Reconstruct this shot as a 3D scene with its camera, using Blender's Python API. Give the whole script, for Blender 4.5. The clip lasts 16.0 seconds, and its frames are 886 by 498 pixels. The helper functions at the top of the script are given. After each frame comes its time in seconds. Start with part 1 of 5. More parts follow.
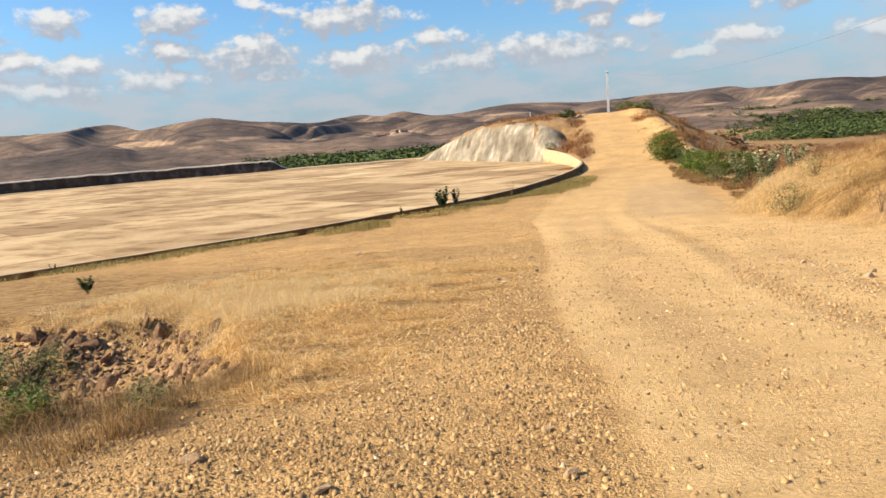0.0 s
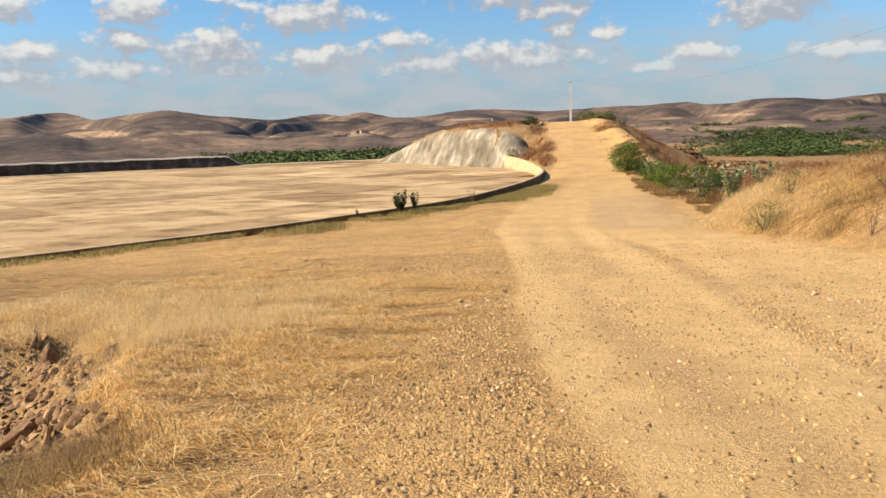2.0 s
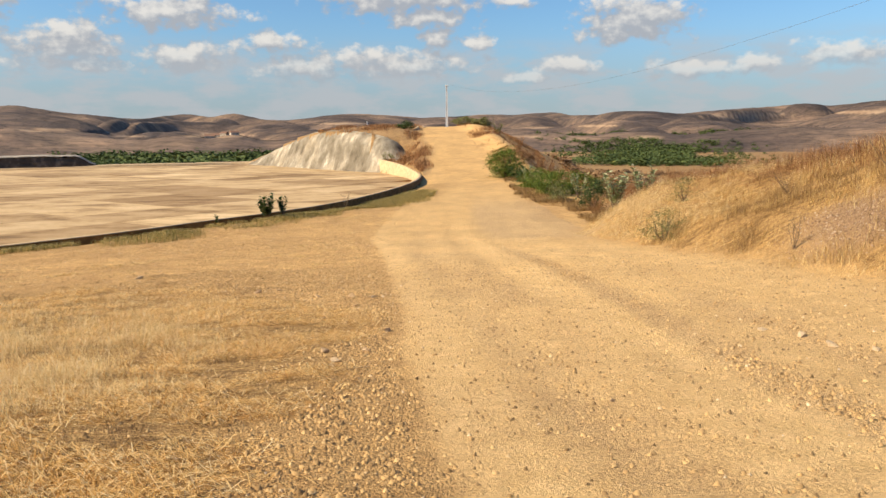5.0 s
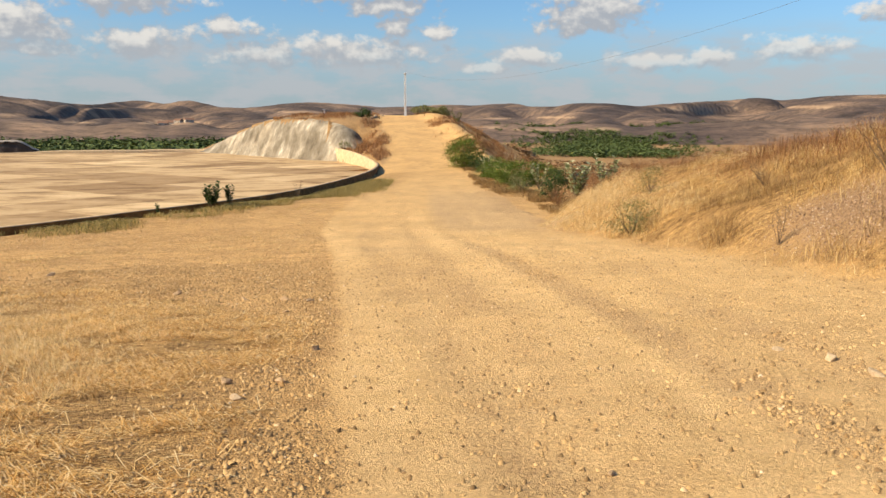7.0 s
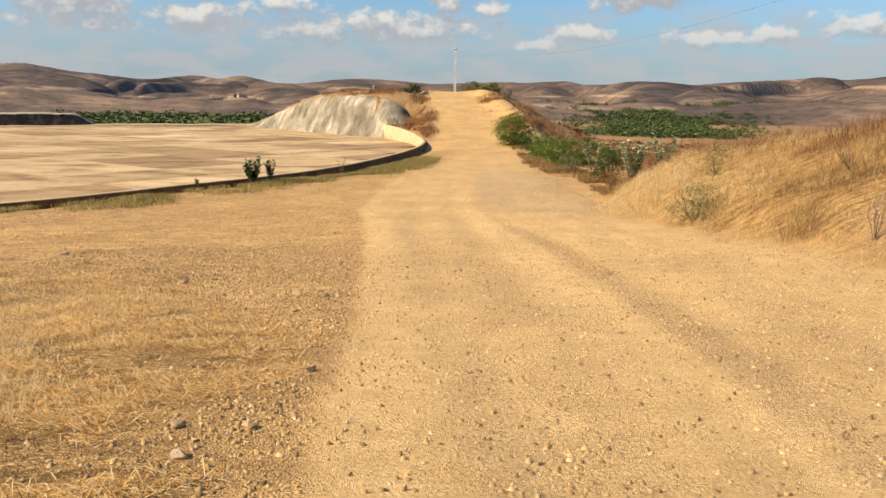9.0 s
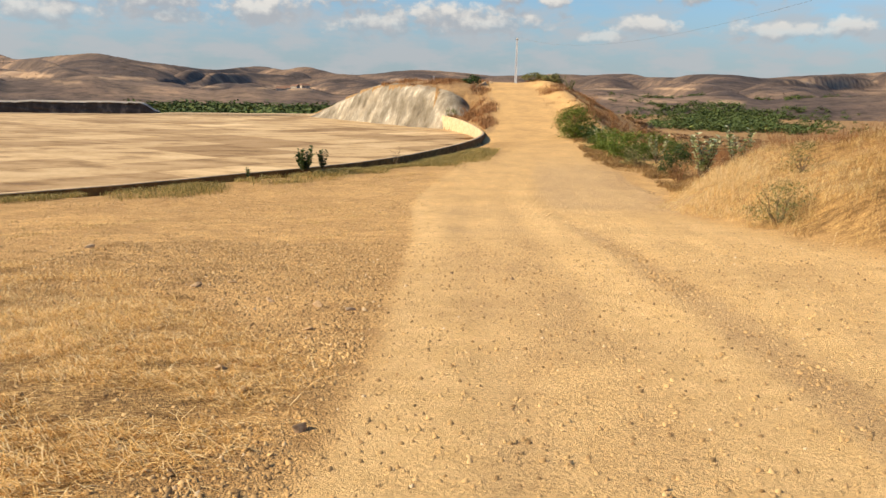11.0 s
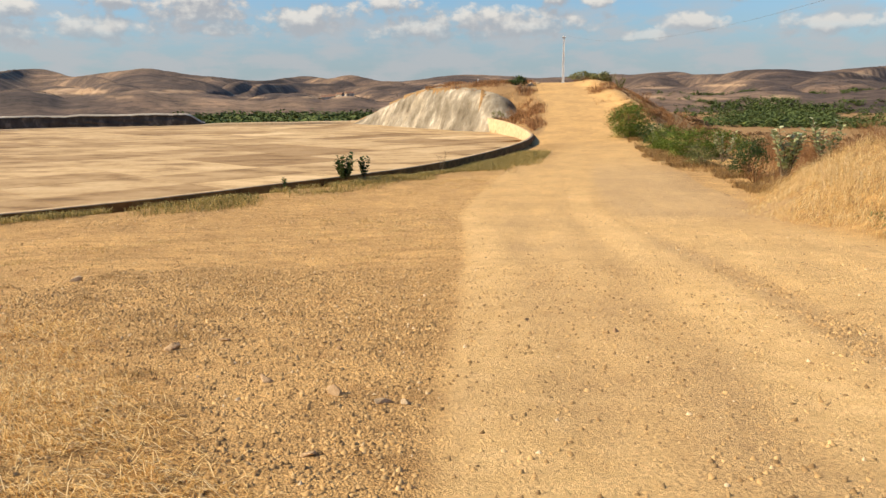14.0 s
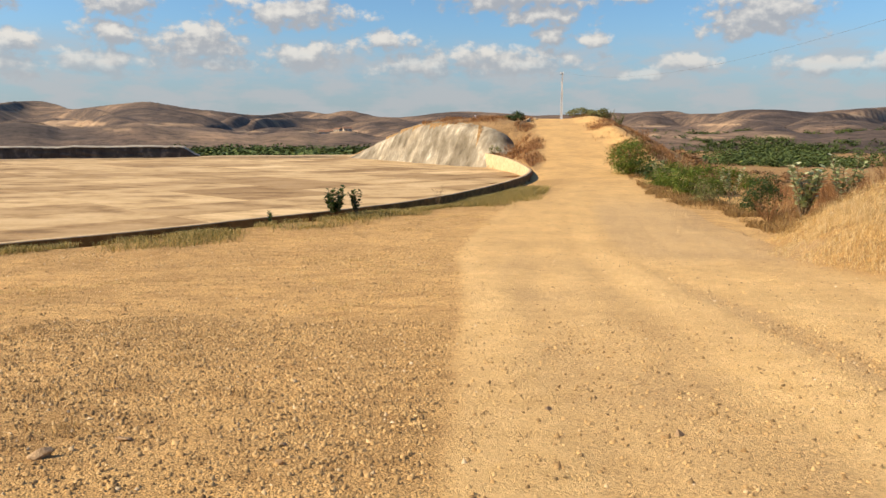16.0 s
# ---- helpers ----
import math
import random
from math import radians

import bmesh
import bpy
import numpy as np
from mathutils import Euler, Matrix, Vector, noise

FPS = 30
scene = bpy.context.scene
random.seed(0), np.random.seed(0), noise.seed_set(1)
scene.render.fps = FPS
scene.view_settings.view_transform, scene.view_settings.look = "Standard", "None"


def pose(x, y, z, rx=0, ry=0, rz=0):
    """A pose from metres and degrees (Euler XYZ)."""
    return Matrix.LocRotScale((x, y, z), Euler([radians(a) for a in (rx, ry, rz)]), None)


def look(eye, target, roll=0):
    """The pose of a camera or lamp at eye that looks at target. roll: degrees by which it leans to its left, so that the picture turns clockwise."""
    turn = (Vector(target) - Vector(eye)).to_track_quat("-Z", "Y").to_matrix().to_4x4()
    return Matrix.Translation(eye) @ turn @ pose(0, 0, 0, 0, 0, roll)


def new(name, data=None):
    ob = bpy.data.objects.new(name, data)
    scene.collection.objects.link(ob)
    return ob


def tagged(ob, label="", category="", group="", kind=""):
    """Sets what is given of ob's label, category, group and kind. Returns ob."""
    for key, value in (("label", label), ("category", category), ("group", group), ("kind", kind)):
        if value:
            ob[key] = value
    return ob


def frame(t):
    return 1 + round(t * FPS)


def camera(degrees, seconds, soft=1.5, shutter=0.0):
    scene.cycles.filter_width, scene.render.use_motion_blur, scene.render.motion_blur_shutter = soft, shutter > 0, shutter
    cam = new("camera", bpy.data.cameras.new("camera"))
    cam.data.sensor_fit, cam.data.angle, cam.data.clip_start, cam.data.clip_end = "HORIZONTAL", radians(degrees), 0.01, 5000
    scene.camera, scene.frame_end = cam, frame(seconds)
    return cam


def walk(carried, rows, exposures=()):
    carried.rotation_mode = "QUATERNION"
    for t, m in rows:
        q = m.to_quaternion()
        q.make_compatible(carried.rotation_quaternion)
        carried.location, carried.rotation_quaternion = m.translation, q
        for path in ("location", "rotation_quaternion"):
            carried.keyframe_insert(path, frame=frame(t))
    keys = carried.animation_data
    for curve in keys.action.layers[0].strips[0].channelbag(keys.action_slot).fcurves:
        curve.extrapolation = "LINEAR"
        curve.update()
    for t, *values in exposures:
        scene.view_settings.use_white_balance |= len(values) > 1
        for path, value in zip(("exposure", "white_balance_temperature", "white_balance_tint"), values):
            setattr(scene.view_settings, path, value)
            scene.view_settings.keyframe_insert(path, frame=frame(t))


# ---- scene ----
cam = camera(61.14, 16.0)
PATH = [
    (0, look((1.141, 4.186, 1.195), (-1.502, 13.704, -0.363), -4.23)),
    (0.5, look((0.945, 4.727, 1.135), (-1.601, 14.259, -0.497), -4.65)),
    (1, look((0.846, 5.177, 1.103), (-1.471, 14.784, -0.426), -4.17)),
    (1.5, look((0.718, 5.719, 1.098), (-1.138, 15.412, -0.516), -3.69)),
    (2, look((0.595, 6.359, 1.052), (-1.494, 16.016, -0.490), -1.78)),
    (2.5, look((0.472, 6.920, 1.050), (-1.672, 16.599, -0.255), -1.63)),
    (3, look((0.368, 7.525, 0.978), (-2.026, 17.165, -0.177), -1.18)),
    (3.5, look((0.194, 8.235, 0.896), (-2.067, 17.877, -0.488), -1.53)),
    (4, look((0.129, 8.835, 0.835), (-1.476, 18.582, -0.719), -1.83)),
    (4.5, look((0.067, 9.422, 0.792), (-1.029, 19.247, -0.710), -1.34)),
    (4.7, look((0.012, 9.704, 0.759), (-0.686, 19.567, -0.736), -0.98)),
    (6.8, look((0.093, 11.858, 0.538), (0.099, 21.739, -1.003), 0.41)),
    (7, look((0.117, 12.090, 0.507), (0.218, 21.955, -1.125), 0.22)),
    (7.5, look((0.221, 12.587, 0.463), (1.064, 22.388, -1.331), 0.56)),
    (8, look((0.168, 13.165, 0.418), (-0.115, 22.982, -1.464), 1.30)),
    (8.2, look((0.172, 13.351, 0.430), (-0.095, 23.165, -1.473), 0.96)),
    (10.3, look((0.466, 14.955, 0.307), (-0.584, 24.707, -1.642), 0.53)),
    (10.5, look((0.404, 15.168, 0.321), (-0.505, 24.917, -1.709), 0.17)),
    (11, look((0.302, 15.774, 0.224), (-0.986, 25.479, -1.816), 1.15)),
    (11.5, look((0.181, 16.324, 0.196), (-1.629, 25.951, -1.816), 1.21)),
    (12, look((0.147, 16.858, 0.148), (-1.665, 26.527, -1.652), 1.13)),
    (12.5, look((0.021, 17.445, 0.080), (-2.312, 27.011, -1.663), 1.11)),
    (13, look((-0.120, 17.976, 0.041), (-2.203, 27.601, -1.701), 0.21)),
    (13.5, look((-0.275, 18.557, -0.045), (-2.450, 28.130, -1.950), 0.16)),
    (14, look((-0.439, 19.121, -0.071), (-2.339, 28.736, -2.056), -0.58)),
    (14.5, look((-0.524, 19.704, -0.135), (-2.719, 29.282, -1.992), 0.27)),
    (15, look((-0.627, 20.275, -0.190), (-2.916, 29.847, -1.961), 0.30)),
    (15.5, look((-0.738, 20.899, -0.252), (-2.450, 30.614, -1.888), 0.35)),
    (16, look((-0.874, 21.505, -0.324), (-2.734, 31.212, -1.848), 0.06)),
]
walk(cam, PATH, exposures=[(0, 0.50, 6300, 10), (2.5, 0.38, 6500, 10), (4.0, 0.36, 6580, 10), (16, 0.33, 6680, 10)])

# ---- world and sun ----
SUN_AZ, SUN_EL = radians(-108), radians(33)      # azimuth clockwise from +y
SUN_DIR = Vector((math.sin(SUN_AZ) * math.cos(SUN_EL), math.cos(SUN_AZ) * math.cos(SUN_EL), math.sin(SUN_EL)))
sun_data = bpy.data.lights.new("sun", "SUN")
sun_data.energy, sun_data.angle, sun_data.color = 6.0, radians(0.55), (1.0, 0.83, 0.575)
sun = new("sun", sun_data)
sun.matrix_world = look((0, 0, 60), Vector((0, 0, 60)) - SUN_DIR)

# cumulus: azimuth, elevation, half width, half height (degrees)
CLOUDS = [
    (-41.0, 8.7, 1.9, 1.1), (-33.3, 8.8, 2.6, 1.2), (-33.9, 6.8, 2.4, 0.9), (-28.4, 6.2, 4.0, 1.3), (-28.0, 7.0, 1.8, 0.9), (-21.9, 8.5, 5.0, 1.1),
    (-20.8, 9.0, 2.4, 1.1), (-27.9, 9.7, 1.2, 0.5), (-40.2, 5.7, 2.3, 1.0), (-34.6, 4.8, 3.4, 1.0), (-27.4, 5.0, 3.6, 0.6), (-20.8, 5.5, 3.4, 1.1),
    (-15.0, 6.7, 2.6, 0.8), (-12.6, 4.9, 3.8, 1.0), (-5.6, 9.9, 6.0, 1.5), (-3.4, 8.5, 3.4, 0.9), (-2.7, 7.1, 1.5, 0.75), (0.4, 6.7, 1.2, 0.6),
    (-5.2, 5.1, 5.6, 1.1), (-8.8, 5.6, 2.2, 0.8), (11.5, 8.2, 4.2, 1.6), (10.6, 7.2, 3.4, 0.8), (2.7, 9.6, 1.8, 0.5), (6.9, 4.9, 2.3, 0.65),
    (3.6, 4.1, 1.8, 0.45), (15.8, 4.5, 4.0, 0.7), (19.6, 4.9, 1.8, 0.5), (30.8, 7.3, 2.3, 1.0), (25.0, 5.2, 3.4, 0.8), (-43.6, 6.3, 1.5, 0.9), (-48.0, 7.5, 4.0, 1.6),
    (-41.4, 4.4, 3.8, 0.8), (-46.0, 4.6, 4.0, 0.9),
]


def cloud_group():
    """Density of the cumulus for a place in the sky (azimuth and elevation in degrees)."""
    g = bpy.data.node_groups.new("cloud_density", "ShaderNodeTree")
    g.interface.new_socket("Place", in_out="INPUT", socket_type="NodeSocketVector")
    g.interface.new_socket("Density", in_out="OUTPUT", socket_type="NodeSocketFloat")
    N, L = g.nodes.new, g.links.new
    gi, go = N("NodeGroupInput"), N("NodeGroupOutput")
    warp = N("ShaderNodeTexNoise")
    warp.inputs["Scale"].default_value, warp.inputs["Detail"].default_value, warp.inputs["Roughness"].default_value = 0.75, 8, 0.56
    sq = N("ShaderNodeVectorMath")
    sq.operation = "MULTIPLY"
    sq.inputs[1].default_value = (1, 1.35, 1)
    L(gi.outputs[0], sq.inputs[0])
    L(sq.outputs[0], warp.inputs["Vector"])
    best = None
    for a, e, w, h in CLOUDS:
        sub, mul, ln = N("ShaderNodeVectorMath"), N("ShaderNodeVectorMath"), N("ShaderNodeVectorMath")
        sub.operation, mul.operation, ln.operation = "SUBTRACT", "MULTIPLY", "LENGTH"
        sub.inputs[1].default_value, mul.inputs[1].default_value = (a, e, 0), (1 / w, 1 / h, 0)
        L(gi.outputs[0], sub.inputs[0])
        L(sub.outputs[0], mul.inputs[0])
        L(mul.outputs[0], ln.inputs[0])
        if best is None:
            best = ln.outputs["Value"]
        else:
            mn = N("ShaderNodeMath")
            mn.operation = "SMOOTH_MIN"
            mn.inputs[2].default_value = 0.18
            L(best, mn.inputs[0])
            L(ln.outputs["Value"], mn.inputs[1])
            best = mn.outputs[0]
    m1, m2 = N("ShaderNodeMath"), N("ShaderNodeMath")
    m1.operation, m2.operation = "MULTIPLY_ADD", "SUBTRACT"
    L(warp.outputs["Fac"], m1.inputs[0])
    m1.inputs[1].default_value, m1.inputs[2].default_value = 2.8, -0.30
    L(m1.outputs[0], m2.inputs[0])
    L(best, m2.inputs[1])
    L(m2.outputs[0], go.inputs[0])
    return g


def build_world():
    w = bpy.data.worlds.new("sky")
    scene.world = w
    w.use_nodes = True
    nt = w.node_tree
    nt.nodes.clear()
    N, L = nt.nodes.new, nt.links.new

    def math_node(op, a, b=None, c=None):
        n = N("ShaderNodeMath")
        n.operation = op
        for k, v in enumerate((a, b, c)):
            if v is None:
                continue
            if isinstance(v, (int, float)):
                n.inputs[k].default_value = v
            else:
                L(v, n.inputs[k])
        return n.outputs[0]

    def blend(fac, a, b):
        n = N("ShaderNodeMix")
        n.data_type = "RGBA"
        for sock, v in ((n.inputs[0], fac), (n.inputs[6], a), (n.inputs[7], b)):
            if isinstance(v, tuple):
                sock.default_value = (*v, 1)
            else:
                L(v, sock)
        return n.outputs[2]

    sky = N("ShaderNodeTexSky")
    sky.sky_type, sky.sun_disc = "NISHITA", False
    sky.sun_elevation, sky.sun_rotation = SUN_EL, SUN_AZ
    sky.air_density, sky.dust_density, sky.ozone_density = 1.0, 0.5, 2.2
    scale = N("ShaderNodeVectorMath")
    scale.operation = "MULTIPLY"
    scale.inputs[1].default_value = (0.070, 0.094, 0.112)
    L(sky.outputs[0], scale.inputs[0])
    tc = N("ShaderNodeTexCoord")
    sep = N("ShaderNodeSeparateXYZ")
    L(tc.outputs["Generated"], sep.inputs[0])
    az = math_node("MULTIPLY", math_node("ARCTAN2", sep.outputs[0], sep.outputs[1]), 180 / math.pi)
    el = math_node("MULTIPLY", math_node("ARCSINE", sep.outputs[2]), 180 / math.pi)
    place = N("ShaderNodeCombineXYZ")
    L(az, place.inputs[0])
    L(el, place.inputs[1])
    group = cloud_group()
    here, sunward = N("ShaderNodeGroup"), N("ShaderNodeGroup")
    here.node_tree = sunward.node_tree = group
    L(place.outputs[0], here.inputs[0])
    off = N("ShaderNodeVectorMath")
    off.operation = "ADD"
    off.inputs[1].default_value = (-0.3, 0.8, 0)
    L(place.outputs[0], off.inputs[0])
    L(off.outputs[0], sunward.inputs[0])

    def clamp01(v, lo, hi):
        n = N("ShaderNodeMapRange")
        n.interpolation_type = "SMOOTHSTEP"
        L(v, n.inputs[0])
        n.inputs[1].default_value, n.inputs[2].default_value = lo, hi
        return n.outputs[0]

    cover = clamp01(here.outputs[0], -0.12, 0.62)
    lit = clamp01(math_node("SUBTRACT", here.outputs[0], sunward.outputs[0]), -0.25, 1.15)
    body = blend(lit, (0.33, 0.345, 0.375), (0.64, 0.615, 0.575))
    # a pale veil of far haze towards the skyline
    veil = math_node("MULTIPLY", clamp01(el, 9.0, 1.5), 0.72)
    air = blend(veil, scale.outputs[0], (0.265, 0.315, 0.37))
    cover = math_node("MULTIPLY", cover, math_node("MULTIPLY_ADD", clamp01(el, 3.6, 6.6), 0.42, 0.5))
    # thin broken layer low over the skyline
    thin = N("ShaderNodeTexNoise")
    thin.inputs["Scale"].default_value, thin.inputs["Detail"].default_value, thin.inputs["Roughness"].default_value = 0.32, 6, 0.55
    flat = N("ShaderNodeVectorMath")
    flat.operation = "MULTIPLY"
    flat.inputs[1].default_value = (0.7, 2.0, 1)
    L(place.outputs[0], flat.inputs[0])
    L(flat.outputs[0], thin.inputs["Vector"])
    layer = math_node("MULTIPLY", clamp01(thin.outputs["Fac"], 0.38, 0.60), math_node("MULTIPLY", clamp01(el, 7.4, 5.0), 0.72))
    air = blend(layer, air, (0.385, 0.40, 0.425))
    final = blend(cover, air, body)
    bg = N("ShaderNodeBackground")
    bg.inputs["Strength"].default_value = 1.0
    out = N("ShaderNodeOutputWorld")
    L(final, bg.inputs["Color"])
    L(bg.outputs[0], out.inputs["Surface"])


build_world()

# ---- numeric helpers ----
def hash2(ix, iy, seed):
    n = (ix.astype(np.int64) * 374761393 + iy.astype(np.int64) * 668265263 + seed * 974634777) & 0x7FFFFFFF
    n = ((n ^ (n >> 13)) * 1274126177) & 0x7FFFFFFF
    n = (n ^ (n >> 16)) & 0xFFFFF
    return n / float(0xFFFFF)


def vnoise(x, y, seed=0):
    """Value noise, 0 to 1."""
    x, y = np.asarray(x, float), np.asarray(y, float)
    ix, iy = np.floor(x), np.floor(y)
    fx, fy = x - ix, y - iy
    fx, fy = fx * fx * (3 - 2 * fx), fy * fy * (3 - 2 * fy)
    a, b = hash2(ix, iy, seed), hash2(ix + 1, iy, seed)
    c, d = hash2(ix, iy + 1, seed), hash2(ix + 1, iy + 1, seed)
    return (a * (1 - fx) + b * fx) * (1 - fy) + (c * (1 - fx) + d * fx) * fy


def fbm(x, y, octaves=4, seed=0):
    v, amp, tot = 0, 1.0, 0.0
    for k in range(octaves):
        v = v + amp * (vnoise(x * 2**k, y * 2**k, seed + k) - 0.5)
        tot += amp
        amp *= 0.5
    return v / tot


def sstep(a, b, x):
    t = np.clip((np.asarray(x, float) - a) / (b - a), 0, 1)
    return t * t * (3 - 2 * t)


def spline(xs, ys):
    """A smooth line through knots (monotone cubic), as a function."""
    xs, ys = np.array(xs, float), np.array(ys, float)
    h, d = np.diff(xs), np.diff(ys) / np.diff(xs)
    m = np.r_[d[0], (d[:-1] + d[1:]) / 2, d[-1]]
    for i in range(1, len(m) - 1):
        if d[i - 1] * d[i] <= 0:
            m[i] = 0

    def at(x):
        x = np.clip(np.asarray(x, float), xs[0], xs[-1])
        i = np.clip(np.searchsorted(xs, x) - 1, 0, len(h) - 1)
        t = (x - xs[i]) / h[i]
        return ((2 * t**3 - 3 * t**2 + 1) * ys[i] + (t**3 - 2 * t**2 + t) * h[i] * m[i]
                + (-2 * t**3 + 3 * t**2) * ys[i + 1] + (t**3 - t**2) * h[i] * m[i + 1])
    return at


# ---- the lie of the land ----
SLAB_Z, KERB_Z = -5.75, -4.5
ROAD_Z = spline([-90, -50, 0, 20, 31, 40, 48, 60, 75, 100, 107, 116, 128, 142, 152, 159, 166, 185, 240, 400],
                [6.5, 4.4, 0.0, -1.93, -2.96, -3.72, -4.28, -4.75, -5.0, -5.0, -4.8, -3.95, -2.1, -0.1, 1.3, 2.2, 2.4, 1.8, -4, -14])
ROAD_X = spline([-60, 0, 10, 20, 30, 40, 50, 70, 90, 110, 130, 150, 160, 180, 300],
                [14, 4.9, 3.4, 1.9, 0.6, -0.5, -1.2, -1.7, -1.9, -2.3, -3.6, -6.0, -7.4, -10, -30])
BANK_X = spline([-60, 0, 15, 25, 29, 36, 42, 46, 52, 60, 70, 85], [12, 9.2, 8.0, 7.2, 6.9, 6.2, 5.2, 4.9, 6.3, 8.3, 10.0, 12])
BANK_H = spline([-60, 0, 10, 25, 35, 45, 52, 58, 66, 80, 100], [3.6, 3.6, 3.6, 3.6, 3.5, 2.8, 2.2, 1.7, 1.0, 0.4, 0])
KERB = [(-62, -2), (-45, 15.5), (-30.1, 36), (-24.8, 43.4), (-20.3, 49.8), (-16.8, 56.4), (-13.9, 61.8), (-11.9, 66.4), (-10.4, 71.5),
        (-8.9, 79), (-7.5, 89.5), (-6.9, 100), (-7.4, 111), (-9.8, 123), (-13.6, 135), (-18, 146)]
FACE = [(-13.0, 146.0), (-17, 147.4), (-20, 149.6), (-24, 153.4), (-34, 165), (-43, 176), (-53, 187)]
FACE_TOP = spline([-53, -43, -34, -28, -21, -16, -13], [-5.6, -1.5, 1.2, 1.5, 0.9, -0.1, -1.4])


def chain(points, step):
    """Points at even steps along a smooth line through the given ones."""
    p = np.array(points, float)
    s = np.r_[0, np.cumsum(np.hypot(*np.diff(p, axis=0).T))]
    fx, fy = spline(s, p[:, 0]), spline(s, p[:, 1])
    u = np.linspace(0, s[-1], max(2, int(s[-1] / step) + 1))
    return np.stack([fx(u), fy(u)], 1)


KERB_LINE = chain(KERB, 1.0)
FACE_LINE = chain(FACE, 0.6)
KERB_XY = spline(KERB_LINE[:, 1], KERB_LINE[:, 0])          # x of the kerb by y
FACE_X_BY_Y = spline(FACE_LINE[:, 1], FACE_LINE[:, 0])
FAR_EDGE = [(-53, 187), (-87, 172), (-110, 158), (-150, 125), (-210, 70)]
FAR_Y = spline([p[0] for p in FAR_EDGE[::-1]] + [-34, -19], [p[1] for p in FAR_EDGE[::-1]] + [165.5, 148.5])

# far hills: the skyline's elevation by azimuth (degrees), and the distance of the ridge that makes it
SKYLINE = spline([-76, -60, -50, -45, -41.4, -39.8, -38.5, -37.4, -36.5, -35.3, -33.5, -31.8, -30.4, -28.9, -26.9, -24.1, -22.4, -20.9, -19.5, -17.8, -16.5, -15.4,
                  -13.1, -11, -8.9, -5.9, -3.8, 0.3, 2.7, 5.8, 6.9, 8.7, 10.5, 12.6, 14.8, 16.5, 20.3, 22.6, 24.3, 27.1, 34, 45, 76],
                 [1.9, 2.1, 1.8, 1.78, 1.84, 2.08, 2.12, 1.9, 1.62, 1.77, 2.0, 2.18, 2.0, 1.77, 1.57, 1.33, 1.55, 1.65, 1.42, 1.66, 1.4, 1.2,
                  1.3, 1.57, 1.66, 1.5, 1.36, 1.5, 1.52, 1.66, 1.46, 1.45, 1.68, 1.66, 1.47, 1.6, 1.8, 1.95, 1.83, 2.05, 2.1, 1.8, 1.9])
RIDGE_AT = spline([-76, -46, -41.5, -38.6, -36.5, -33, -28, -24.5, -21, -12, -4, 5, 8.5, 12, 17, 22, 30, 76],
                  [2500, 2300, 2000, 3000, 2500, 1800, 1800, 2300, 3600, 3000, 3300, 3500, 2400, 1800, 2100, 2800, 2300, 2500])


MOUND_RNG = random.Random(31)
MOUNDS = [(MOUND_RNG.uniform(-56, 46), MOUND_RNG.uniform(0.06, 0.86), MOUND_RNG.uniform(1.3, 4.2), MOUND_RNG.uniform(0.06, 0.15), MOUND_RNG.uniform(0.42, 0.9)) for _ in range(120)]


def far_land(x, y):
    d, az = np.hypot(x, y) + 1e-6, np.degrees(np.arctan2(x, y))
    z = -14 + 5 * fbm(x / 260, y / 260, 3, 5)
    top, ridge = SKYLINE(az) + 0.05 * fbm(az / 0.5, az * 0, 3, 7), RIDGE_AT(az)
    t = np.clip((d - 560) / (ridge - 560), 0, 1)
    el = -1.5 + (top + 1.42) * t**0.9 + 0.16 * fbm(x / 70, y / 70, 4, 25) * sstep(0, 0.15, t) * sstep(1, 0.8, t)
    # rounded overlapping mounds in front of the skyline
    bent = az - 0.5 * fbm(x / 200, y / 200, 2, 26)
    for a, u, w, deep, up in MOUNDS:
        q = ((bent - a) / w) ** 2 + ((t - u) / deep) ** 2
        el = np.maximum(el, np.where(q < 1.6, -1.52 + (SKYLINE(a) + 1.40) * u**0.9 + up * (1 - q), -9))
    el = top - np.log1p(np.exp(np.clip((top - el) / 0.05, -30, 30))) * 0.05
    el = el + 0.035 * sstep(0.9, 1.0, t) - 1.6 * np.clip(d / ridge - 1.04, 0, 2)
    k = sstep(520, 720, d)
    return z * (1 - k) + k * np.maximum(np.radians(el) * d, -30)


def gully(x, y):
    """Depth of the stony wash beside the road."""
    along = np.clip((-2.7 - x) / 4.2, 0, 2.4)
    mid = 10.7 + 1.1 * np.clip(along, 0, 1.2)
    n = fbm(x / 1.1, y / 1.1, 3, 77)
    far = np.abs(y - mid) / np.where(y > mid, 0.7 + 3.9 * np.clip(along, 0, 1.25), 0.7 + 2.6 * np.clip(along, 0, 1.4))
    return (1.2 + 0.5 * n) * np.clip(along, 0, 1) ** 0.8 * sstep(1.0, 0.35, far + 0.35 * n)


